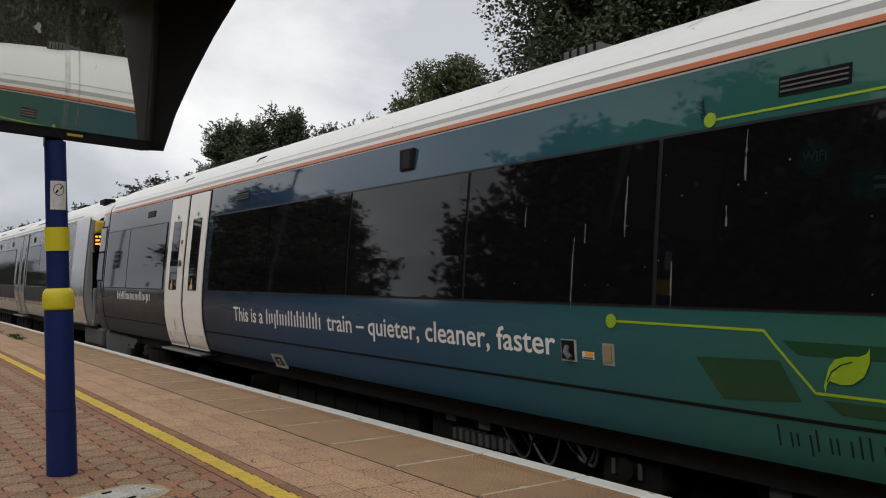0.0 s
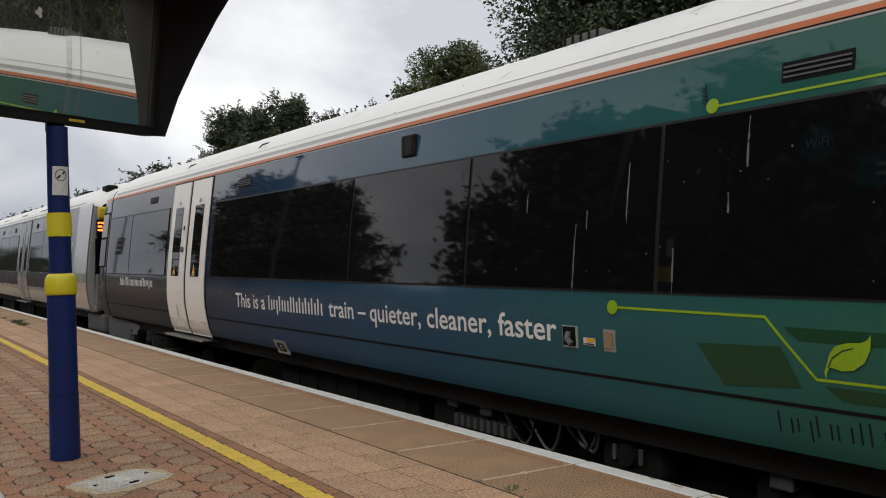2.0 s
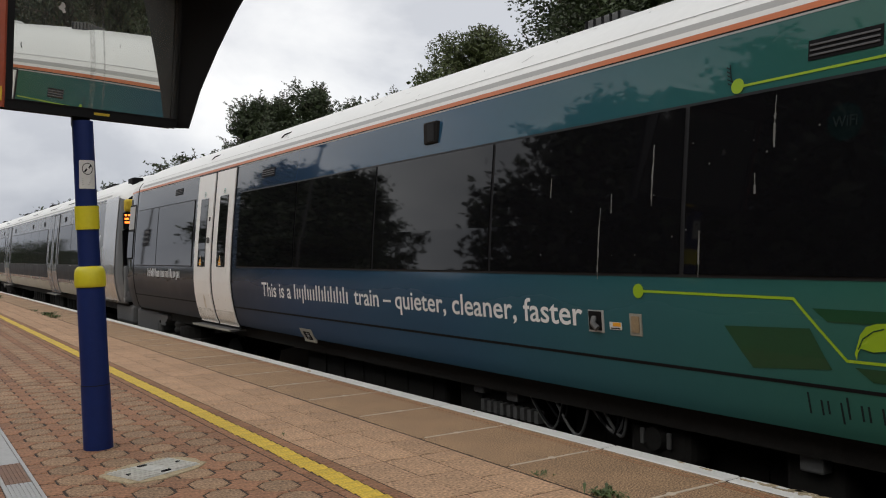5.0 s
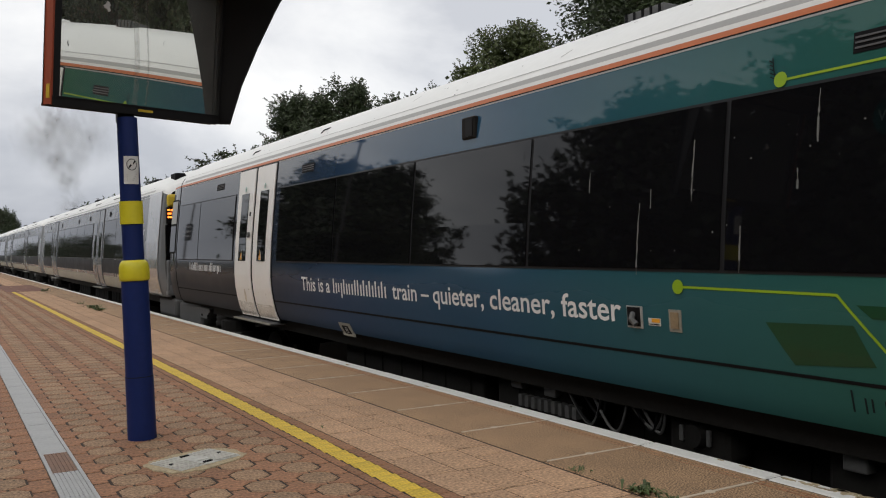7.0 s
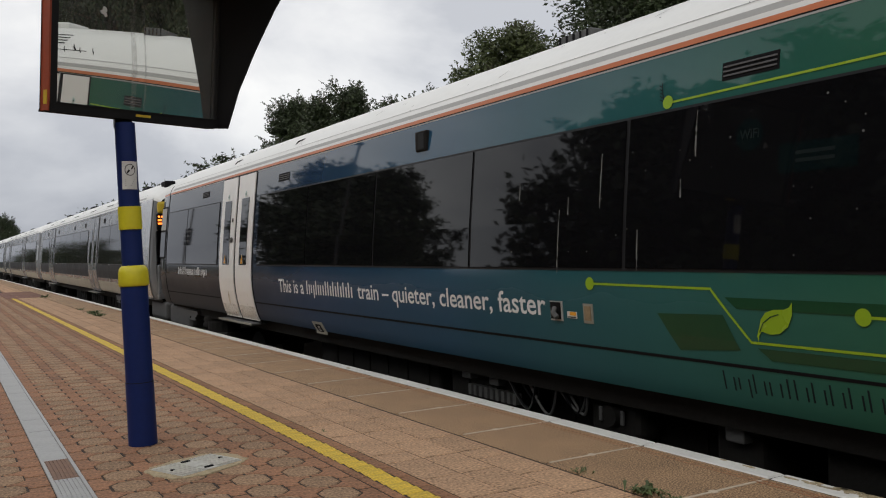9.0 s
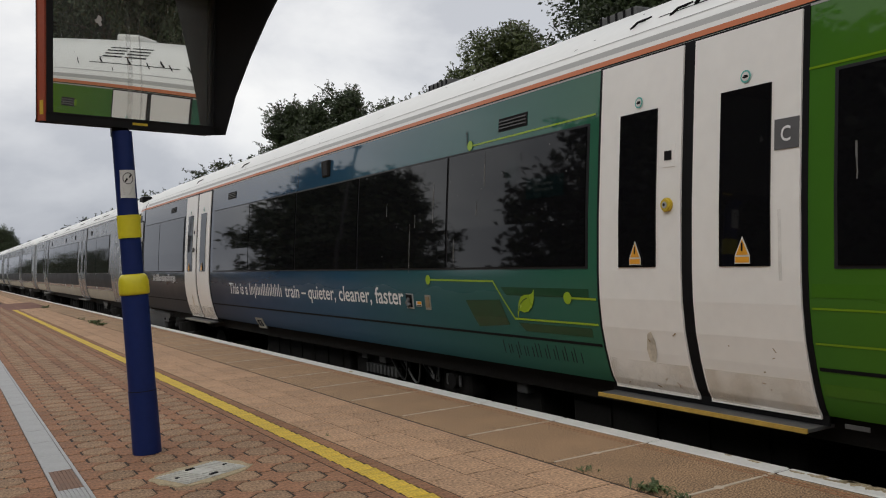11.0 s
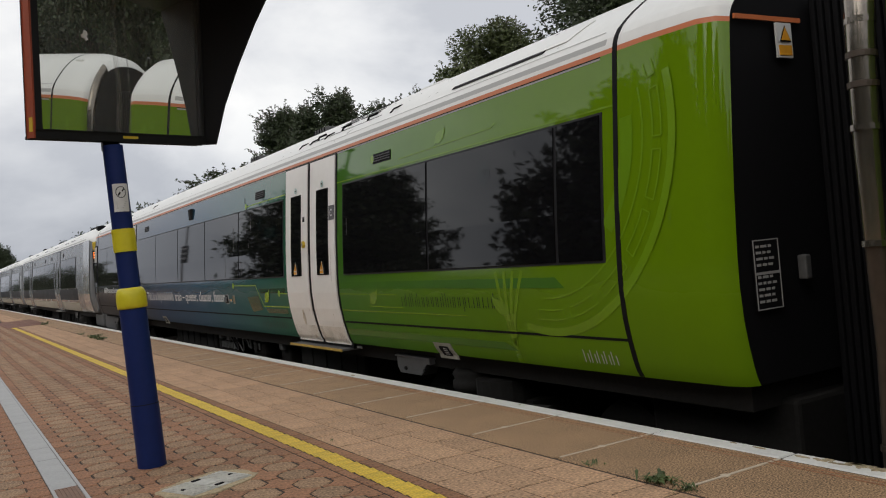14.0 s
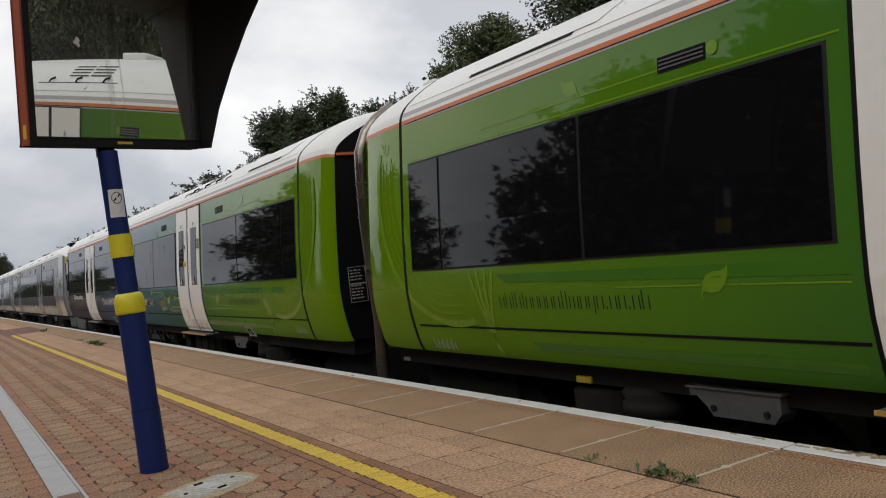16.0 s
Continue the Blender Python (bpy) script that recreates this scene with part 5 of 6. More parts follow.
# drain channel with slotted grates
me_rim = bmesh.new()
for x in (-0.072, 0.072):
    add_box(me_rim, x - 0.009, x + 0.009, -12, 50, -0.05, 0.004)
dr = part("drain_channel", me_rim, M_GALV, plat, "pale galvanised drain channel")
dr.matrix_basis = pose(-3.005, 4.6, 0)
gm = bmesh.new()
add_box(gm, -0.062, 0.062, -0.246, 0.246, -0.03, -0.0028)
for k in range(6):
    x = -0.05 + 0.02 * k
    add_box(gm, x - 0.0065, x + 0.0065, -0.246, 0.246, -0.006, 0.0015)
for s in (-1, 1):
    add_box(gm, -0.062, 0.062, s * 0.24 - 0.006, s * 0.24 + 0.006, -0.012, 0.001)
g_me = bpy.data.meshes.new("grate")
gm.to_mesh(g_me)
gm.free()
g_me.materials.append(M_GALV)
g_me2 = g_me.copy()
g_me2.materials.clear()
g_me2.materials.append(M_RUSTG)
gp = box_bm(-0.062, 0.062, -0.2455, 0.2455, -0.03, -0.001, bevel=0.002)
g_me3 = bpy.data.meshes.new("grate")
gp.to_mesh(g_me3)
gp.free()
g_me3.materials.append(M_GALV)
for i in range(-26, 70):
    g = new("grate", g_me2 if i == 9 else g_me if i < 10 else g_me3)
    g.parent, g.matrix_basis = plat, pose(-3.005, 0.72 + 0.495 * i, rp.uniform(0.0, 0.002))
    if i == 9:
        g["label"] = "rust-stained grate section"
# manhole cover in a concrete surround
mh = thing("manhole_cover", "small ribbed metal cover set in rough concrete", "manhole cover", at=pose(-2.362, 4.79, 0.0, 0, 0, 24))
bm = bmesh.new()
ring = []
for k in range(28):
    a = k * 2 * math.pi / 28
    s = rp.uniform(0.93, 1.08)
    ring.append((0.265 * s * math.copysign(abs(math.cos(a)) ** 0.6, math.cos(a)), 0.20 * s * math.copysign(abs(math.sin(a)) ** 0.6, math.sin(a))))
top = [bm.verts.new((x, y, 0.004)) for x, y in ring]
low = [bm.verts.new((x * 1.04, y * 1.04, -0.03)) for x, y in ring]
bm.faces.new(top)
for k in range(28):
    bm.faces.new((top[k], low[k], low[(k + 1) % 28], top[(k + 1) % 28]))
part("concrete_surround", bm, M_CONC, mh, "rough sandy concrete surround")
M_COVER = mat("worn_pale_metal", (0.47, 0.46, 0.42), 0.6, 0.1, var=0.25, scale=14, fine=60, bump=0.15)
cover = part("cover_plate", box_bm(-0.20, 0.20, -0.135, 0.135, 0.0, 0.008, bevel=0.002), M_COVER, mh, "grey metal plate")
for k in range(15):
    x = -0.185 + k * 0.0264
    if abs(x) > 0.05:
        part("rib", box_bm(x - 0.007, x + 0.007, -0.125, 0.125, 0.008, 0.013), M_COVER, cover)
part("badge", box_bm(-0.045, 0.045, -0.05, 0.05, 0.008, 0.012), M_COVER, cover)
for x, y in ((-0.16, 0.0), (0.16, 0.0)):
    bm = bmesh.new()
    tube(bm, [(x, y, 0.008), (x, y, 0.0145)], 0.013, 12)
    part("lifting_hole", bm, M_RUB, cover, "dark lifting hole")
for y in (-0.1, 0.1):
    part("key_slot", box_bm(-0.026, 0.026, y - 0.009, y + 0.009, 0.008, 0.0142), M_RUB, cover, "dark key slot")

# ---- track, ground ----
tagged(part("ground", box_bm(-400, 600, -300, 900, -1.6, -1.22), M_GRASS), "rough grassy ground beyond the line", "ground", kind="structure")
tb = bmesh.new()
add_box(tb, 0.0, 3.6, -60, 200, -1.25, -1.09)
tagged(part("ballast", tb, M_BALLAST), "dark stone track ballast", "ballast", kind="structure")
trk = tagged(new("railway_track"), "steel rails on grimy sleepers in ballast", "railway track", kind="structure")
for x in (CX - 0.7175 - 0.035, CX + 0.7175 + 0.035):
    bm = bmesh.new()
    add_box(bm, x - 0.035, x + 0.035, -60, 200, -0.955, RAILZ, bevel=0.008)
    add_box(bm, x - 0.009, x + 0.009, -60, 200, -1.04, -0.95)
    add_box(bm, x - 0.07, x + 0.07, -60, 200, -1.06, -1.04)
    part("rail", bm, M_RAIL, trk, "rust-sided steel rail")
me_sl = slab_mesh(2.5, 0.25, 0.1, 0.015, M_CONC)
for i in range(60):
    s = new("sleeper", me_sl)
    s.parent, s.location = trk, (CX, -8 + 0.65 * i, -1.055)
# added wall hidden by the train; it blocks daylight below the carriages
tagged(part("retaining_wall", box_bm(3.15, 3.4, -60, 200, -1.2, 0.28), M_WALLC), "dark low wall added unseen beyond the track", "wall", kind="structure")
bank = bmesh.new()
rb = random.Random(4)
cols = [(3.75, -1.2), (3.9, -0.6), (4.6, 0.25), (6.5, 0.7), (12.0, 1.6), (16.0, 2.0), (40.0, 2.4)]
grid = [[bank.verts.new((x + rb.uniform(-0.3, 0.3), y, z + rb.uniform(-0.15, 0.15))) for x, z in cols] for y in range(-60, 260, 4)]
for a, b in zip(grid, grid[1:]):
    for i in range(len(cols) - 1):
        bank.faces.new((a[i], a[i + 1], b[i + 1], b[i]))
tagged(part("embankment", bank, M_GRASS, None, "", True), "grassy bank beyond the track", "embankment", kind="structure")


# ---- mirror on its post ----
mir = thing("platform_mirror", "hooded convex platform mirror on a blue post with yellow bands", "mirror")
PB, PT = Vector((-2.497, 5.555, 0.0)), Vector((-2.557, 5.555, 2.02))


def on_post(z):
    return PB.lerp(PT, z / 2.02)


def post_piece(name, z0, z1, r0, r1, m_, label="", sides=28):
    bm = bmesh.new()
    tube(bm, [on_post(z0), on_post(z1)], [r0, r1], sides, cap=False)
    return part(name, bm, m_, mir, label, True)


bm = bmesh.new()
tube(bm, [on_post(0), on_post(0.386)], [0.0855, 0.0835], 40, cap=False)
post = part("post_sleeve", bm, M_BLUE, mir, "blue painted lower sleeve of the post")
bm = bmesh.new()
tube(bm, [on_post(0.38), on_post(0.985)], [0.081, 0.080], 40, cap=False)
shaft = part("post", bm, M_BLUE, mir, "blue painted steel post")
for pz in [*post.data.polygons, *shaft.data.polygons]:
    pz.use_smooth = len(pz.vertices) == 4
bm = bmesh.new()
tube(bm, [on_post(z) for z in (0.974, 0.976, 0.990, 1.030, 1.060, 1.082, 1.095, 1.102)], [0.078, 0.087, 0.0895, 0.0895, 0.088, 0.082, 0.074, 0.062], 32, cap=False)
part("post_collar", bm, M_BANDY, mir, "yellow painted collar", True)
post_piece("sleeve_rim", 0.3835, 0.3885, 0.0843, 0.0843, M_BLACK, "dark seam at the top of the sleeve")
post_piece("upper_post", 1.10, 1.975, 0.063, 0.060, M_BLUE, "slimmer blue upper post")
post_piece("yellow_band", 1.322, 1.462, 0.0685, 0.0685, M_BANDY, "yellow painted band")
# paper notice wrapped on the post
c0 = on_post(1.65)
bm = bmesh.new()
th0 = math.atan2(0 - c0.y, -3.54 - c0.x)
prev = None
for k in range(9):
    a = th0 + 0.22 + radians(-42 + 84 * k / 8)
    col = [bm.verts.new((c0.x + 0.0655 * math.cos(a), c0.y + 0.0655 * math.sin(a), z)) for z in (1.565, 1.735)]
    if prev:
        bm.faces.new((prev[0], col[0], col[1], prev[1]))
    prev = col
nt = part("notice", bm, M_WHITEP, mir, "curled white no-smoking notice")


def on_notice(bm, pts, r=0.0675):
    vs = []
    for u, z in pts:
        a = th0 + 0.22 + u / 0.0655
        vs.append(bm.verts.new((c0.x + r * math.cos(a), c0.y + r * math.sin(a), z)))
    bm.faces.new(vs)


bm = bmesh.new()
for k in range(24):
    a, b = k * math.pi / 12, (k + 1) * math.pi / 12
    on_notice(bm, [(0.031 * math.cos(a), 1.683 + 0.036 * math.sin(a)), (0.031 * math.cos(b), 1.683 + 0.036 * math.sin(b)), (0.026 * math.cos(b), 1.683 + 0.031 * math.sin(b)), (0.026 * math.cos(a), 1.683 + 0.031 * math.sin(a))])
part("notice_ring", bm, M_UGREY, nt)
bm = bmesh.new()
on_notice(bm, [(-0.020, 1.667), (-0.014, 1.660), (0.0, 1.678), (-0.007, 1.686)], 0.068)
on_notice(bm, [(0.004, 1.690), (0.010, 1.684), (0.022, 1.702), (0.016, 1.708)], 0.068)
part("notice_cigarette", bm, M_RUB, nt)
bm = bmesh.new()
for k in range(4):
    on_notice(bm, [(-0.03, 1.622 - k * 0.012), (0.028 - 0.006 * k, 1.622 - k * 0.012), (0.028 - 0.006 * k, 1.626 - k * 0.012), (-0.03, 1.626 - k * 0.012)])
part("notice_lines", bm, M_GREY, nt)

# mirror head: its own axes u (to the viewer's right), v (up), n (out of the glass)
N_ = Vector((0.32752, -0.93924, -0.1027)).normalized()
U_ = Vector((0, 0, 1)).cross(N_).normalized()
V_ = N_.cross(U_)
C_ = Vector((-2.5, 5.5, 2.45))


def head(u, v, n):
    return C_ + U_ * u + V_ * v + N_ * n


def head_box(bm, u0, u1, v0, v1, n0, n1, bevel=0.0):
    r = bmesh.ops.create_cube(bm, size=1.0)
    for v in r["verts"]:
        v.co = head(u0 + (v.co.x + 0.5) * (u1 - u0), v0 + (v.co.y + 0.5) * (v1 - v0), n0 + (v.co.z + 0.5) * (n1 - n0))
    if bevel:
        bmesh.ops.bevel(bm, geom=list({e for v in r["verts"] for e in v.link_edges}), offset=bevel, segments=2, affect="EDGES")
    return bm


UL, UR, VB, VT = -0.475, 0.606, -0.405, 0.53
bm = bmesh.new()
nu = 24
rows = []
for i in range(nu + 1):
    rows.append([])
    for j in range(nu + 1):
        u, v = UL + (UR - UL) * i / nu, VB + (VT - VB) * j / nu
        rows[-1].append(bm.verts.new(head(u, v, -0.5 * 0.1344 * u * u)))
for a, b in zip(rows, rows[1:]):
    for j in range(nu):
        bm.faces.new((a[j], b[j], b[j + 1], a[j + 1]))
part("mirror_glass", bm, M_MIRROR, mir, "convex mirror glass", True)
bm = bmesh.new()
blot = [(-0.004, 0.034), (0.012, 0.026), (0.018, 0.008), (0.010, 0.0), (0.020, -0.022), (0.006, -0.030), (-0.004, -0.014), (-0.018, -0.012), (-0.026, 0.004), (-0.012, 0.012)]
bm.faces.new([bm.verts.new(head(-0.192 + a, 0.161 + b, 0.004 - 0.0672 * (-0.192 + a) ** 2)) for a, b in blot])
part("bird_dropping", bm, M_WHITEP, mir, "white bird dropping on the glass")
bm = bmesh.new()
for u0, w0 in ((0.0, 0.035), (0.075, 0.012)):
    strip = [[bm.verts.new(head(u0 + w0 * sd + 0.012 * math.sin(7 * f), VB + (VT - VB) * f, 0.003)) for sd in (-0.5, 0.5)] for f in (k / 10 for k in range(11))]
    for p, q in zip(strip, strip[1:]):
        bm.faces.new((p[0], p[1], q[1], q[0]))
part("smear", bm, M_FILMS, mir, "pale dried smear down the glass")
bm = bmesh.new()
head_box(bm, UL - 0.030, UR + 0.012, VB - 0.042, VT + 0.05, -0.11, -0.06, bevel=0.01)
part("mirror_back", bm, M_BLACK, mir, "black backing case")
part("head_bracket", box_bm(-2.605, -2.505, 5.58, 5.66, 1.95, 2.06, bevel=0.01), M_BLACK, mir, "black bracket joining head and post")
fr = bmesh.new()
head_box(fr, UL - 0.030, UR + 0.014, VB - 0.045, VB, -0.06, 0.012, bevel=0.006)
head_box(fr, UL - 0.030, UR + 0.014, VT, VT + 0.055, -0.06, 0.012, bevel=0.006)
head_box(fr, UL - 0.030, UL, VB, VT, -0.06, 0.012, bevel=0.004)
head_box(fr, UR, UR + 0.014, VB, VT, -0.06, 0.012, bevel=0.004)
part("mirror_frame", fr, M_BLACK, mir, "black frame round the mirror")
bm = bmesh.new()
head_box(bm, UL - 0.042, UL - 0.032, VB - 0.045, VT + 0.1, -0.085, 0.008, bevel=0.003)
rs_ = part("side_panel", bm, M_RED, mir, "weathered orange-red side panel")


def hood_panel(bm, a, b, c, d, t=0.012):
    """A bent sheet through four corners (u, v, n)."""
    q = [head(*p) for p in (a, b, c, d)]
    nr = (q[1] - q[0]).cross(q[3] - q[0]).normalized() * t
    vs = [bm.verts.new(p) for p in q] + [bm.verts.new(p + nr) for p in q]
    for f in ((0, 1, 2, 3), (7, 6, 5, 4), (0, 4, 5, 1), (1, 5, 6, 2), (2, 6, 7, 3), (3, 7, 4, 0)):
        bm.faces.new([vs[i] for i in f])


bm = bmesh.new()
FL = 0.26
edge = [(VB - 0.05, 0.09), (VB + 0.2, 0.17), (VB + 0.45, 0.285), (VB + 0.7, 0.42), (VB + 0.95, 0.58)]
for (v0, p0), (v1, p1) in zip(edge, edge[1:]):
    hood_panel(bm, (UR + 0.014, v0, -0.02), (UR + 0.014 + FL * p0, v0, p0), (UR + 0.014 + FL * p1, v1, p1), (UR + 0.014, v1, -0.02))
bmesh.ops.remove_doubles(bm, verts=bm.verts, dist=0.004)
part("hood_side", bm, M_BLACK, mir, "black flared hood side")
bm = bmesh.new()
hood_panel(bm, (UL - 0.05, VT + 0.005, -0.02), (UR + 0.014, VT + 0.005, -0.02), (UR + 0.014 + FL * 0.58, VT + 0.005, 0.58), (UL - 0.05, VT + 0.08, 0.40))
part("hood_top", bm, M_BLACK, mir, "black hood roof")
part("maker_label", head_box(bmesh.new(), 0.02, 0.12, VB - 0.03, VB - 0.015, 0.011, 0.015), M_YEL, mir, "small yellow label on the frame")
part("side_label", head_box(bmesh.new(), UL - 0.045, UL - 0.041, VB - 0.01, VB + 0.07, -0.05, -0.01), M_YEL, mir)


# ---- plants ----
def tree_meshes(seed, height, spread, clumps, leaves, leaf, shoots):
    """Wood and crown meshes of one tree, foot at the origin."""
    rt = random.Random(seed)
    bm = bmesh.new()
    tube(bm, [(0, 0, -0.5), (0.1, 0, height * 0.25), (-0.1, 0.15, height * 0.55), (0.05, 0, height * 0.8)], [height * 0.03, height * 0.024, height * 0.015, height * 0.006], 9)
    centres = []
    for k in range(clumps):
        a = rt.uniform(0, 2 * math.pi)
        h = rt.uniform(0.16, 1.0)
        prof = spread * (0.55 + 0.5 * math.sin(math.pi * min(1, h * 0.95))) * (1 - 0.55 * max(0, h - 0.55) / 0.45)
        r = prof * math.sqrt(rt.uniform(0.12, 1)) * rt.uniform(0.75, 1.15)
        centres.append((r * math.cos(a), r * math.sin(a), h * height * rt.uniform(0.9, 1.02)))
    for c in centres[::5]:
        z0 = height * rt.uniform(0.2, 0.5)
        tube(bm, [(0, 0, z0), (c[0] * 0.5, c[1] * 0.5, (z0 + c[2]) / 2 + 0.2), c], [height * 0.011, height * 0.007, 0.02], 6)
    wood = bpy.data.meshes.new("trunk")
    shoots_list = []
    for k in range(shoots):
        c = Vector(rt.choice(centres))
        d = Vector((c.x, c.y, 0)).normalized() * rt.uniform(0.2, 1.0) + Vector((rt.uniform(-0.4, 0.4), rt.uniform(-0.4, 0.4), rt.uniform(0.35, 1.2)))
        d = d.normalized() * rt.uniform(0.7, 1.7)
        tip = c + d + Vector((0, 0, -0.25 * d.length))
        midp = c + d * 0.55
        tube(bm, [c, midp, tip], [0.018, 0.012, 0.005], 4)
        shoots_list.append((c, midp, tip))
    bm.to_mesh(wood)
    bm.free()
    wood.materials.append(M_BARK)
    vs, fs = [], []

    def add_leaf(p, s):
        d = Vector((rt.gauss(0, 1), rt.gauss(0, 1), rt.gauss(0, 0.6))).normalized()
        e = d.cross(Vector((rt.gauss(0, 1), rt.gauss(0, 1), rt.gauss(0, 1)))).normalized()
        o = len(vs)
        p = Vector(p)
        vs.extend([tuple(p), tuple(p + d * s * 0.5 + e * s * 0.24), tuple(p + d * s), tuple(p + d * s * 0.5 - e * s * 0.24)])
        fs.append((o, o + 1, o + 2, o + 3))

    for c in centres:
        r = spread * rt.uniform(0.07, 0.13)
        for k in range(leaves):
            add_leaf((c[0] + rt.gauss(0, r), c[1] + rt.gauss(0, r), c[2] + rt.gauss(0, r * 0.75)), leaf * rt.uniform(0.6, 1.3))
    for c, m_, tip in shoots_list:
        for k in range(22):
            f = rt.random()
            p = c.lerp(m_, f * 2) if f < 0.5 else m_.lerp(tip, f * 2 - 1)
            add_leaf(p, leaf * rt.uniform(0.6, 1.1))
    crown = bpy.data.meshes.new("crown")
    crown.from_pydata(vs, [], fs)
    return wood, crown


def crown_tree(seed, height, radius, lobes, leaves, leaf, shoots, reach):
    """Wood and crown of one dense tree: rounded lobes of small leaves round a dark heart, short shoots at the rim."""
    rt = random.Random(seed)
    bm = bmesh.new()
    tube(bm, [(0, 0, -0.6), (0.08, 0.02, height * 0.3), (-0.06, 0.1, height * 0.6), (0, 0, height * 0.85)], [height * 0.028, height * 0.022, height * 0.013, height * 0.005], 9)
    centres = []
    for k in range(lobes):
        a, h = rt.uniform(0, 2 * math.pi), 0.12 + 0.82 * (k + rt.random()) / lobes
        wide = radius * max(0.18, 1 - abs((h - 0.5) / 0.5) ** 2.4) ** 0.55
        r = wide * rt.choice((0.45, 0.68, 0.80, 0.86)) * rt.uniform(0.85, 1.08)
        centres.append(Vector((r * math.cos(a), r * math.sin(a), h * height * rt.uniform(0.97, 1.03))))
    for c in centres[::4]:
        z0 = c.z * rt.uniform(0.45, 0.75)
        tube(bm, [(0, 0, z0), (c.x * 0.5, c.y * 0.5, (z0 + c.z) / 2), c], [height * 0.010, height * 0.006, 0.015], 6)
    pts, size, way = [], [], []
    rg = np.random.RandomState(seed)
    for c in centres:
        b = radius * rt.uniform(0.18, 0.31)
        d = rg.normal(size=(leaves, 3))
        d /= np.linalg.norm(d, axis=1)[:, None]
        q = np.array(c) + d * (b * rg.uniform(0.25, 1.0, leaves) ** 0.4)[:, None] * (1, 1, 0.82)
        pts.append(q)
        size.append(leaf * rg.uniform(0.6, 1.3, leaves))
        n_in = max(6, leaves // 10)
        pts.append(np.array(c) * (0.8, 0.8, 0.97) + rg.normal(size=(n_in, 3)) * b * 0.4)
        size.append(leaf * rg.uniform(2.2, 3.4, n_in))
    for k in range(shoots):
        c = rt.choice(centres)
        d = (Vector((c.x, c.y, 0)) / radius * rt.uniform(0.3, 1.0) + Vector((rt.uniform(-0.4, 0.4), rt.uniform(-0.4, 0.4), rt.uniform(0.3, 1.1)))).normalized()
        foot = c + d * radius * 0.16
        tip = foot + d * reach * rt.uniform(0.4, 1.0)
        bend = foot.lerp(tip, 0.6) + Vector((0, 0, 0.12 * reach))
        tube(bm, [foot, bend, tip], [0.016, 0.011, 0.005], 4)
        f = rg.uniform(0, 1, 16)[:, None]
        pts.append(np.where(f < 0.6, np.array(foot) + (np.array(bend) - np.array(foot)) * f / 0.6, np.array(bend) + (np.array(tip) - np.array(bend)) * (f - 0.6) / 0.4))
        size.append(leaf * rg.uniform(0.7, 1.2, 16))
    wood = bpy.data.meshes.new("trunk")
    bm.to_mesh(wood)
    bm.free()
    wood.materials.append(M_BARK)
    pts, size = np.concatenate(pts), np.concatenate(size)
    n = len(pts)
    d = rg.normal(size=(n, 3)) * (1, 1, 0.6)
    d /= np.linalg.norm(d, axis=1)[:, None]
    e = np.cross(d, rg.normal(size=(n, 3)))
    e /= np.linalg.norm(e, axis=1)[:, None]
    d, e = d * size[:, None], e * size[:, None] * 0.26
    vs = np.stack([pts, pts + d * 0.5 + e, pts + d, pts + d * 0.5 - e], axis=1).reshape(-1, 3)
    crown = bpy.data.meshes.new("crown")
    crown.from_pydata(vs.tolist(), [], np.arange(4 * n).reshape(-1, 4).tolist())
    return wood, crown


T_TALL = tree_meshes(1, 11.0, 4.6, 300, 72, 0.40, 100)
T_WIDE = tree_meshes(2, 7.2, 4.3, 190, 90, 0.26, 140)
T_BUSH = crown_tree(3, 9.7, 2.6, 110, 460, 0.135, 300, 0.7)
T_SHRUB = tree_meshes(4, 4.2, 2.8, 90, 90, 0.18, 140)
T_OLIVE = crown_tree(5, 9.1, 2.95, 105, 720, 0.108, 190, 0.5)
T_BIG = crown_tree(6, 14.0, 5.2, 300, 620, 0.15, 260, 0.6)
KINDS = (T_TALL, T_WIDE, T_BUSH, T_SHRUB, T_OLIVE, T_BIG)
for t, m_ in zip(KINDS, (M_LEAF, M_LEAF, M_LEAF, M_LEAF, M_LEAF2, M_LEAF)):
    t[1].materials.append(m_)


def tree(kind, x, y, z, s=1.0, turn=0.0, label="", group=""):
    name = "tree" if kind != 3 else "shrub"
    t = tagged(new(name), label, name, group)
    t.matrix_basis = pose(x, y, z, 0, 0, turn) @ Matrix.Diagonal((s, s, s, 1))
    for n_, me in zip(("trunk", "crown"), KINDS[kind]):
        o = new(n_, me)
        o.parent = t
    return t


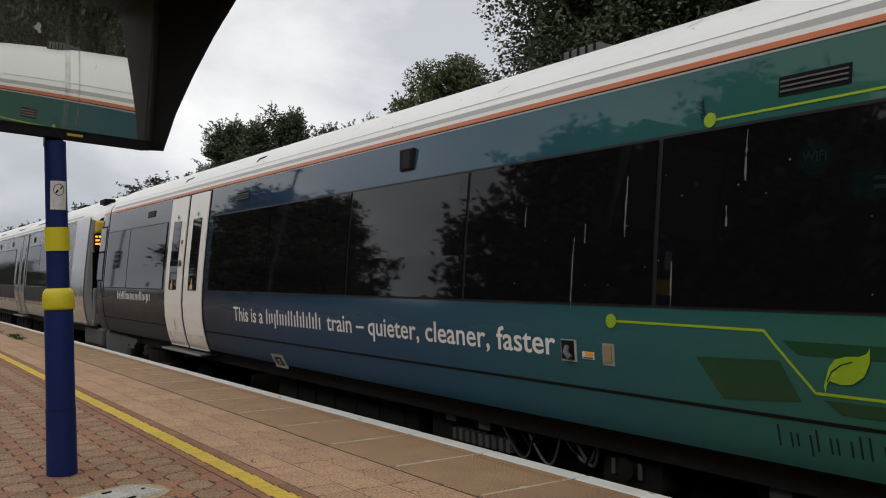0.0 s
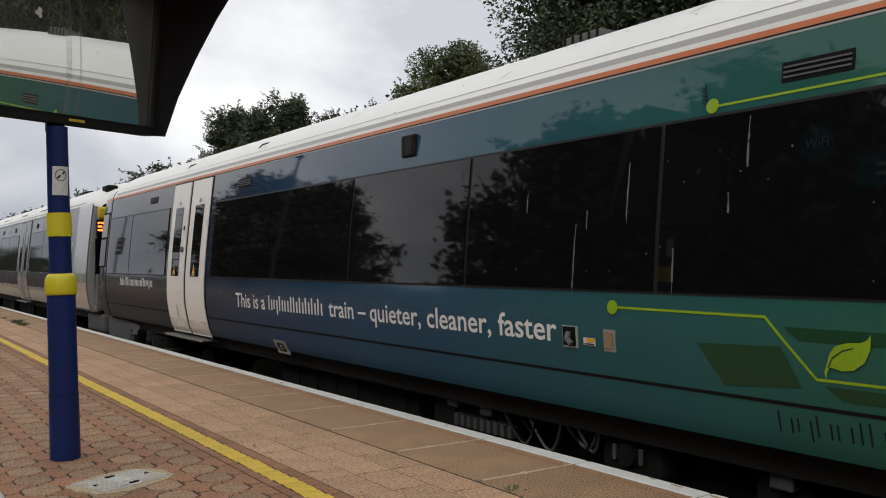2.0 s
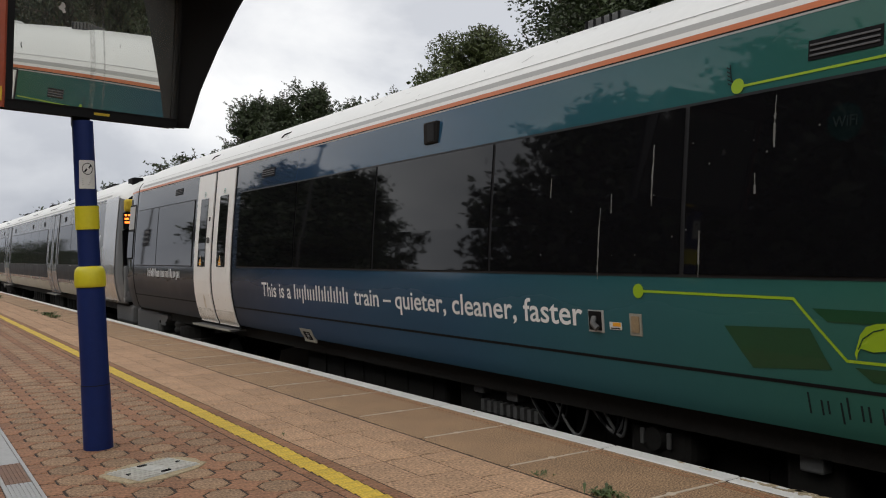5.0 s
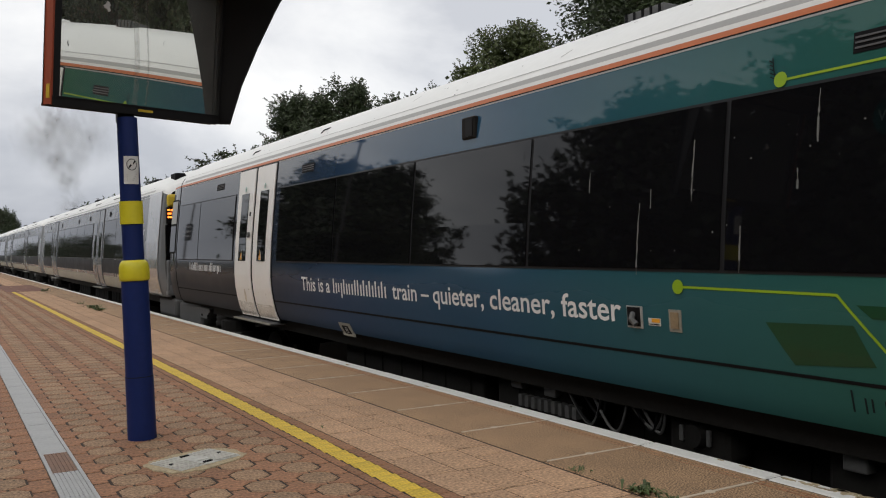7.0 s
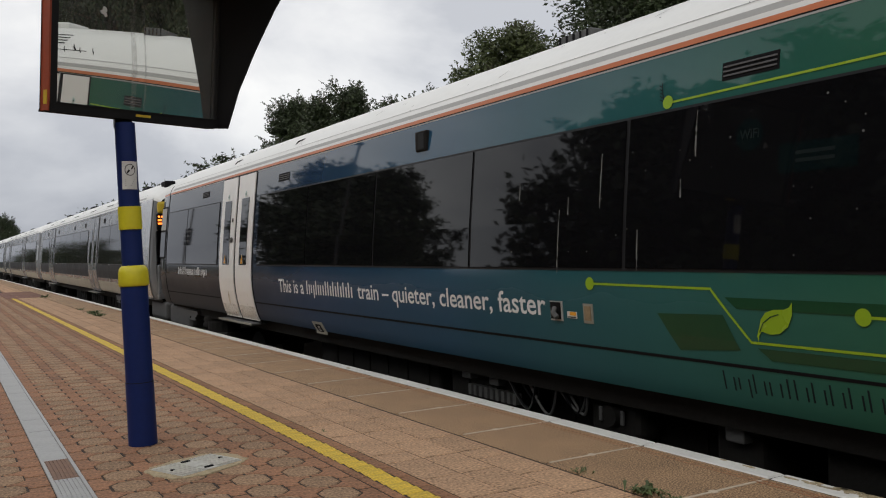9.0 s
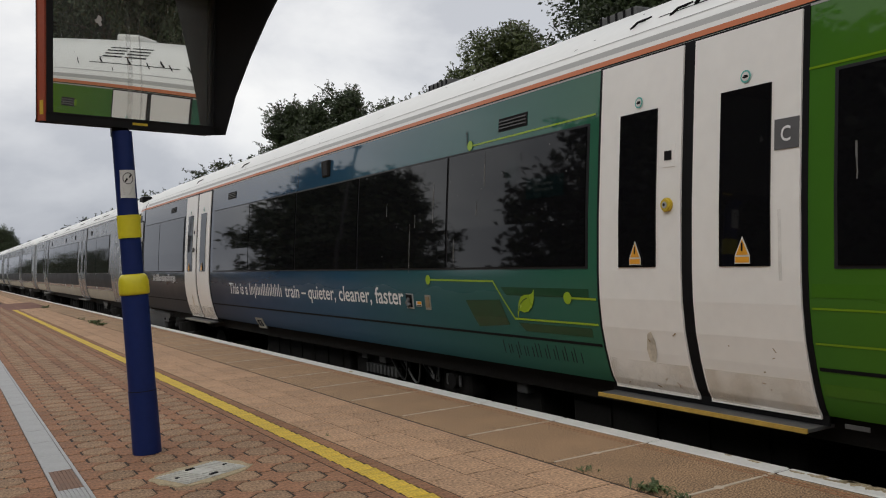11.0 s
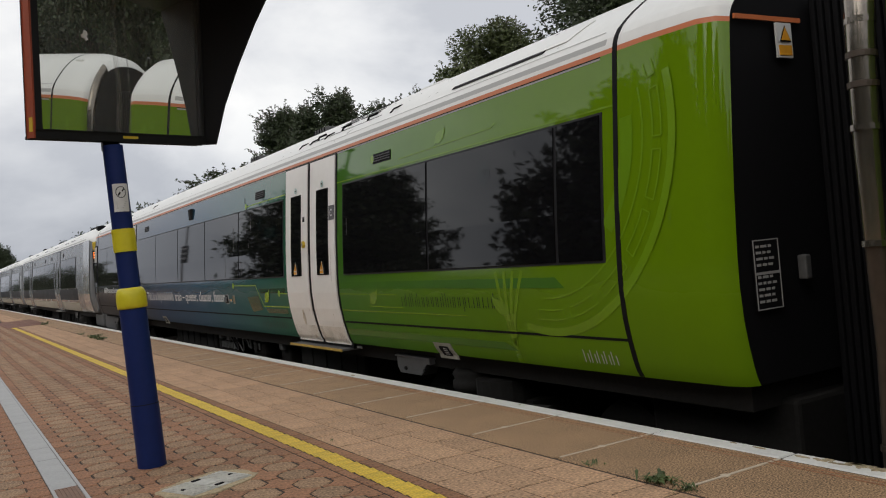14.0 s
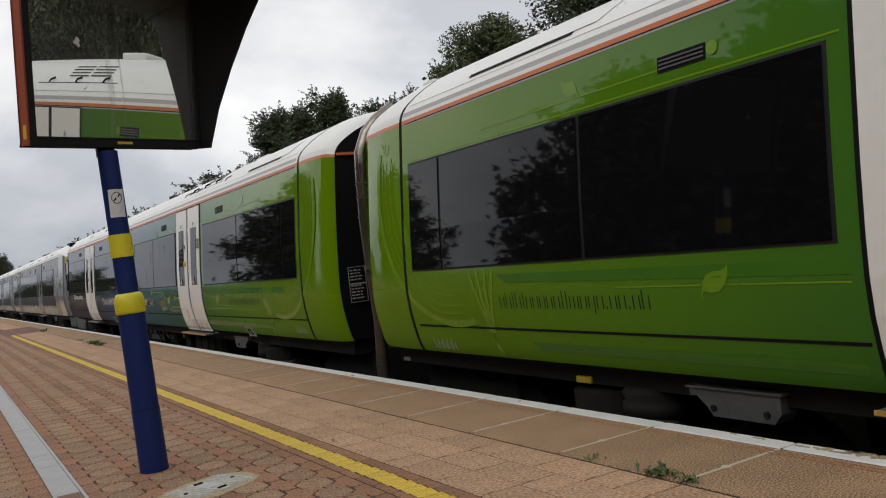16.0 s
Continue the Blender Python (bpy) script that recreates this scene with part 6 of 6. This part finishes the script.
LT = "leafy dark green tree on the bank beyond the train"
LR = "rounded dark tree with ragged leafy shoots beyond the train"
LL = "lighter olive green tree with a dense crown beyond the train"
LS = "straggling shrub with upright shoots on the bank"
LB = "tall dense dark tree behind the platform, out of view"
for a in ((2, 16.2, 52.0, 1.4, 1.0, 20, LR), (2, 16.3, 45.2, 1.4, 0.97, 140, LR), (2, 16.2, 38.2, 1.0, 0.80, 60, LR), (2, 16.2, 34.8, 1.0, 0.78, 200, LR), (4, 16.3, 28.6, 1.4, 0.96, 10, LL),
          (5, 17.3, 18.4, 1.8, 0.97, 0, LT), (5, 19.0, 10.5, 1.9, 1.0, 80, LT), (0, 18.0, 2.0, 1.8, 1.1, 170, LT), (0, 19.0, -6.0, 1.9, 1.15, 250, LT), (0, 18.0, -14.0, 1.8, 1.1, 30, LT), (0, 19.0, -23.0, 1.8, 1.1, 120, LT),
          (1, 15.0, -2.0, 1.6, 0.9, 133, LT), (1, 15.0, -12.0, 1.6, 0.9, 233, LT)):
    tree(a[0], *a[1:6], label=a[6], group="trees on the bank")
for i, y in enumerate((55, 62, 70, 79, 90, 102, 116)):
    tree(3, 14.0 + (i % 3), y, 1.2, (1.52, 1.52, 1.47, 1.42, 1.45, 1.52, 1.57)[i], 50 * i, LS, "shrubs on the bank")
for i, (x, y, s) in enumerate(((4.6, 150, 1.02), (2.0, 158, 0.95), (0.0, 168, 1.08))):
    tree(2, x, y, -1.2, s, 70 * i, "dark rounded tree far down the line", "far trees")
# trees at y < -20 are added out of view to darken reflections
for i, (k, x, y, s) in enumerate(((0, -20, 17, 1.2), (0, -20, 25.5, 1.15), (0, -19, 8, 1.2), (0, -19, -2, 1.2), (0, -21, 52, 1.1), (0, -21, 62, 1.25), (3, -20, 47.5, 1.4), (1, -22, 71, 0.6), (1, -23, 82, 0.5), (3, -22, 94, 0.7), (3, -22, 108, 0.75), (1, -22, 125, 0.5), (1, -22, 145, 0.55),
                                  (0, -20, -12, 1.2), (0, -14, -42, 1.2), (0, -6, -45, 1.2), (0, 3, -48, 1.2), (0, 11, -44, 1.2), (0, -20, -25, 1.2), (0, -20, -35, 1.2))):
    tree(k, x, y, -1.2, s, 47 * i, LB, "trees behind the platform")


# unseen row, added so the silver carriages' windows reflect something dark
for i in range(12):
    tree(3, -12.5 - 1.5 * (i % 2), 98 + 11 * i, -1.2, 0.9 + 0.4 * (i % 3), 61 * i, "low dark bush added behind the far platform, out of view", "bushes behind the platform")


def weed(x, y, r, n, seed, label):
    rw = random.Random(seed)
    w = thing("weed", label, "weed", at=pose(x, y, 0))
    vs, fs = [], []
    for k in range(n):
        a, l_ = rw.uniform(0, 2 * math.pi), r * rw.uniform(0.4, 1.1)
        b = Vector((rw.gauss(0, r * 0.35), rw.gauss(0, r * 0.5), -0.005))
        tip = b + Vector((l_ * math.cos(a) * 0.8, l_ * math.sin(a), l_ * rw.uniform(0.12, 0.55)))
        mid = b.lerp(tip, 0.55) + Vector((0, 0, 0.25 * l_))
        s = Vector((-math.sin(a), math.cos(a), 0)) * l_ * 0.10
        o = len(vs)
        vs.extend([tuple(b), tuple(mid + s), tuple(tip), tuple(mid - s)])
        fs.append((o, o + 1, o + 2, o + 3))
    me = bpy.data.meshes.new("foliage")
    me.from_pydata(vs, [], fs)
    me.materials.append(M_WEED)
    o = new("foliage", me)
    o.parent = w
    return w


for x, y, r, n, s in ((-0.785, 2.98, 0.085, 60, 1), (-0.785, 2.80, 0.06, 36, 2), (-0.78, 3.46, 0.05, 26, 3), (-0.80, 19.6, 0.15, 90, 4), (-0.82, 18.7, 0.13, 60, 5), (-0.80, 21.5, 0.10, 26, 6), (-0.80, 30.0, 0.2, 40, 7), (-1.45, 5.2, 0.03, 14, 8), (-1.42, 7.1, 0.025, 10, 9)):
    weed(x, y, r, n, s, "small green weed growing in a paving joint")

# ---- posts further along the platform ----
def platform_post(x, y, height, sign):
    """A slim post with a lantern, or with a hanging sign board."""
    p = thing("lamp_post" if not sign else "sign_post", "slim grey steel lamp post on the platform" if not sign else "grey steel post with a dark sign board", "post", at=pose(x, y, 0))
    bm = bmesh.new()
    tube(bm, [(0, 0, -0.02), (0, 0, 0.9), (0, 0, 0.95), (0, 0, height)], [0.085, 0.085, 0.06, 0.045], 14)
    part("shaft", bm, M_UGREY, p)
    if sign:
        b = part("sign_board", box_bm(-0.05, 0.05, -0.55, 0.55, 3.0, 4.0, bevel=0.01), M_NDARK, p, "dark sign board")
        for z in (3.3, 3.55, 3.8):
            part("sign_bar", box_bm(-0.055, 0.055, -0.45, 0.35, z, z + 0.1), M_GREY, b)
    else:
        part("lantern", box_bm(-0.12, 0.45, -0.12, 0.12, height - 0.02, height + 0.08, bevel=0.03), M_UGREY, p, "flat grey lantern")


platform_post(-7.0, 25.3, 6.4, False)
platform_post(-7.0, 45.2, 5.2, True)

# ---- diesel smoke over the far carriages ----
def smoke_mat(name, grey, dense):
    m = bpy.data.materials.new(name)
    m.use_nodes = True
    n, l = m.node_tree.nodes, m.node_tree.links
    n.clear()
    out, mix, clear, dif = n.new("ShaderNodeOutputMaterial"), n.new("ShaderNodeMixShader"), n.new("ShaderNodeBsdfTransparent"), n.new("ShaderNodeBsdfDiffuse")
    dif.inputs["Color"].default_value = (grey, grey * 0.985, grey * 0.985, 1)
    tex, tc, rng = n.new("ShaderNodeTexNoise"), n.new("ShaderNodeTexCoord"), n.new("ShaderNodeMapRange")
    tex.inputs["Scale"].default_value, tex.inputs["Detail"].default_value, tex.inputs["Distortion"].default_value = 1.5, 5.0, 0.6
    for k, v in enumerate((0.34, 0.68, 0.0, 1.0)):
        rng.inputs[k + 1].default_value = v
    length, fall, mul = n.new("ShaderNodeVectorMath"), n.new("ShaderNodeMapRange"), n.new("ShaderNodeMath")
    length.operation, mul.operation = "LENGTH", "MULTIPLY"
    fall.interpolation_type = "SMOOTHSTEP"
    for k, v in enumerate((0.05, 0.9, dense, 0.0)):
        fall.inputs[k + 1].default_value = v
    l.new(tc.outputs["Object"], tex.inputs["Vector"])
    l.new(tc.outputs["Object"], length.inputs[0])
    l.new(length.outputs["Value"], fall.inputs[0])
    l.new(tex.outputs["Fac"], rng.inputs[0])
    l.new(rng.outputs[0], mul.inputs[0])
    l.new(fall.outputs[0], mul.inputs[1])
    l.new(mul.outputs[0], mix.inputs[0])
    l.new(clear.outputs[0], mix.inputs[1])
    l.new(dif.outputs[0], mix.inputs[2])
    l.new(mix.outputs[0], out.inputs[0])
    return m


PUFFS = []
rq = random.Random(31)
# size, grey, density, birth, drift in x, height reached
for k, (sz, grey, dense, born, drift, rise) in enumerate(((0.75, 0.22, 1.0, 5.3, -0.35, 5.9), (0.9, 0.24, 0.95, 5.0, 0.25, 6.3), (0.8, 0.25, 0.9, 5.7, 0.1, 5.2), (1.7, 0.34, 0.8, 5.25, -0.8, 7.0),
                                                          (1.8, 0.36, 0.75, 5.45, 0.7, 7.3), (1.3, 0.33, 0.75, 5.9, 0.0, 6.2), (2.3, 0.42, 0.6, 5.6, -0.2, 7.6), (1.0, 0.34, 0.7, 6.15, 0.25, 5.0))):
    bm = bmesh.new()
    bmesh.ops.create_uvsphere(bm, u_segments=28, v_segments=16, radius=1.0)
    bmesh.ops.delete(bm, geom=[v for v in bm.verts if v.co.y > 0.02], context="VERTS")
    for v in bm.verts:
        q = 0.9 + 0.35 * noise.noise(v.co * 1.3 + Vector((7 * k, 0, 0)))
        v.co = Vector((v.co.x * q, v.co.y * 0.35, v.co.z * q))
    p = part("smoke_puff", bm, smoke_mat("thin_smoke", grey, dense), None, "", True)
    p.scale = (sz, sz, sz * 1.2)
    tagged(p, "thin grey diesel exhaust puff over the far carriages", "smoke", "exhaust smoke")
    PUFFS.append((p, born, drift, rq.uniform(-1, 1), rise))

# ---- what moves ----
GO = [(0.0, 0.0), (7.05, 0.0), (7.25, 0.018), (7.5, 0.075), (7.75, 0.14), (8.0, 0.22), (8.5, 0.45), (9.0, 0.78), (9.5, 1.20), (10.0, 1.69), (10.5, 2.24), (11.0, 2.95), (11.5, 3.71), (12.0, 4.545), (12.5, 5.455),
      (13.0, 6.445), (13.5, 7.515), (14.0, 8.655), (14.5, 9.80), (15.0, 11.09), (15.5, 12.515), (16.0, 14.05)]



def gone(t):
    return float(np.interp(t, [g[0] for g in GO], [g[1] for g in GO]))


def motions():
    for c in (car_a, car_b, *silver):
        walk(c, [(t, pose(0, d, 0.0035 * d, 0.2)) for t, d in GO])
    for w, x, y, turn in WHEELS:
        rows = [(0.0, 0.0), (7.0, 0.0)] + [(t, gone(t)) for t in [7.5 + 0.25 * i for i in range(13)] + [10.65 + 0.15 * i for i in range(36)]] + [(16.0, gone(16.0))]
        s = -1 if turn == 0 else 1
        walk(w, [(t, pose(x, y, RAILZ + 0.42, 0, 0, turn) @ pose(0, 0, 0, s * math.degrees(d / 0.42), 0, 0)) for t, d in rows])
    for p, born, drift, b, rise in PUFFS:
        rows = [(0.0, pose(1.45, 44.0, -2.6))]
        for g in (0.0, 0.35, 0.7, 1.2, 1.8):
            f = 1 - math.exp(-1.9 * g)
            rows.append((born + g, pose(1.45 + drift * f * 1.3, 44.0 + 0.3 * b, -2.6 + (rise + 2.6) * f + 0.15 * g, 0, 0, 4 * g * b)))
        rows.append((born + 2.4, pose(-3.5 + drift, 44.0 + b, rise + 5.0, 0, 0, 14 * b)))
        rows.append((born + 3.4, pose(-14.0 + drift, 44.0 + 2 * b, rise + 14.0, 0, 0, 20 * b)))
        rows.append((16.0, pose(-30.0, 50.0 + 3 * b, 60.0, 0, 0, 25 * b)))
        walk(p, rows)


motions()
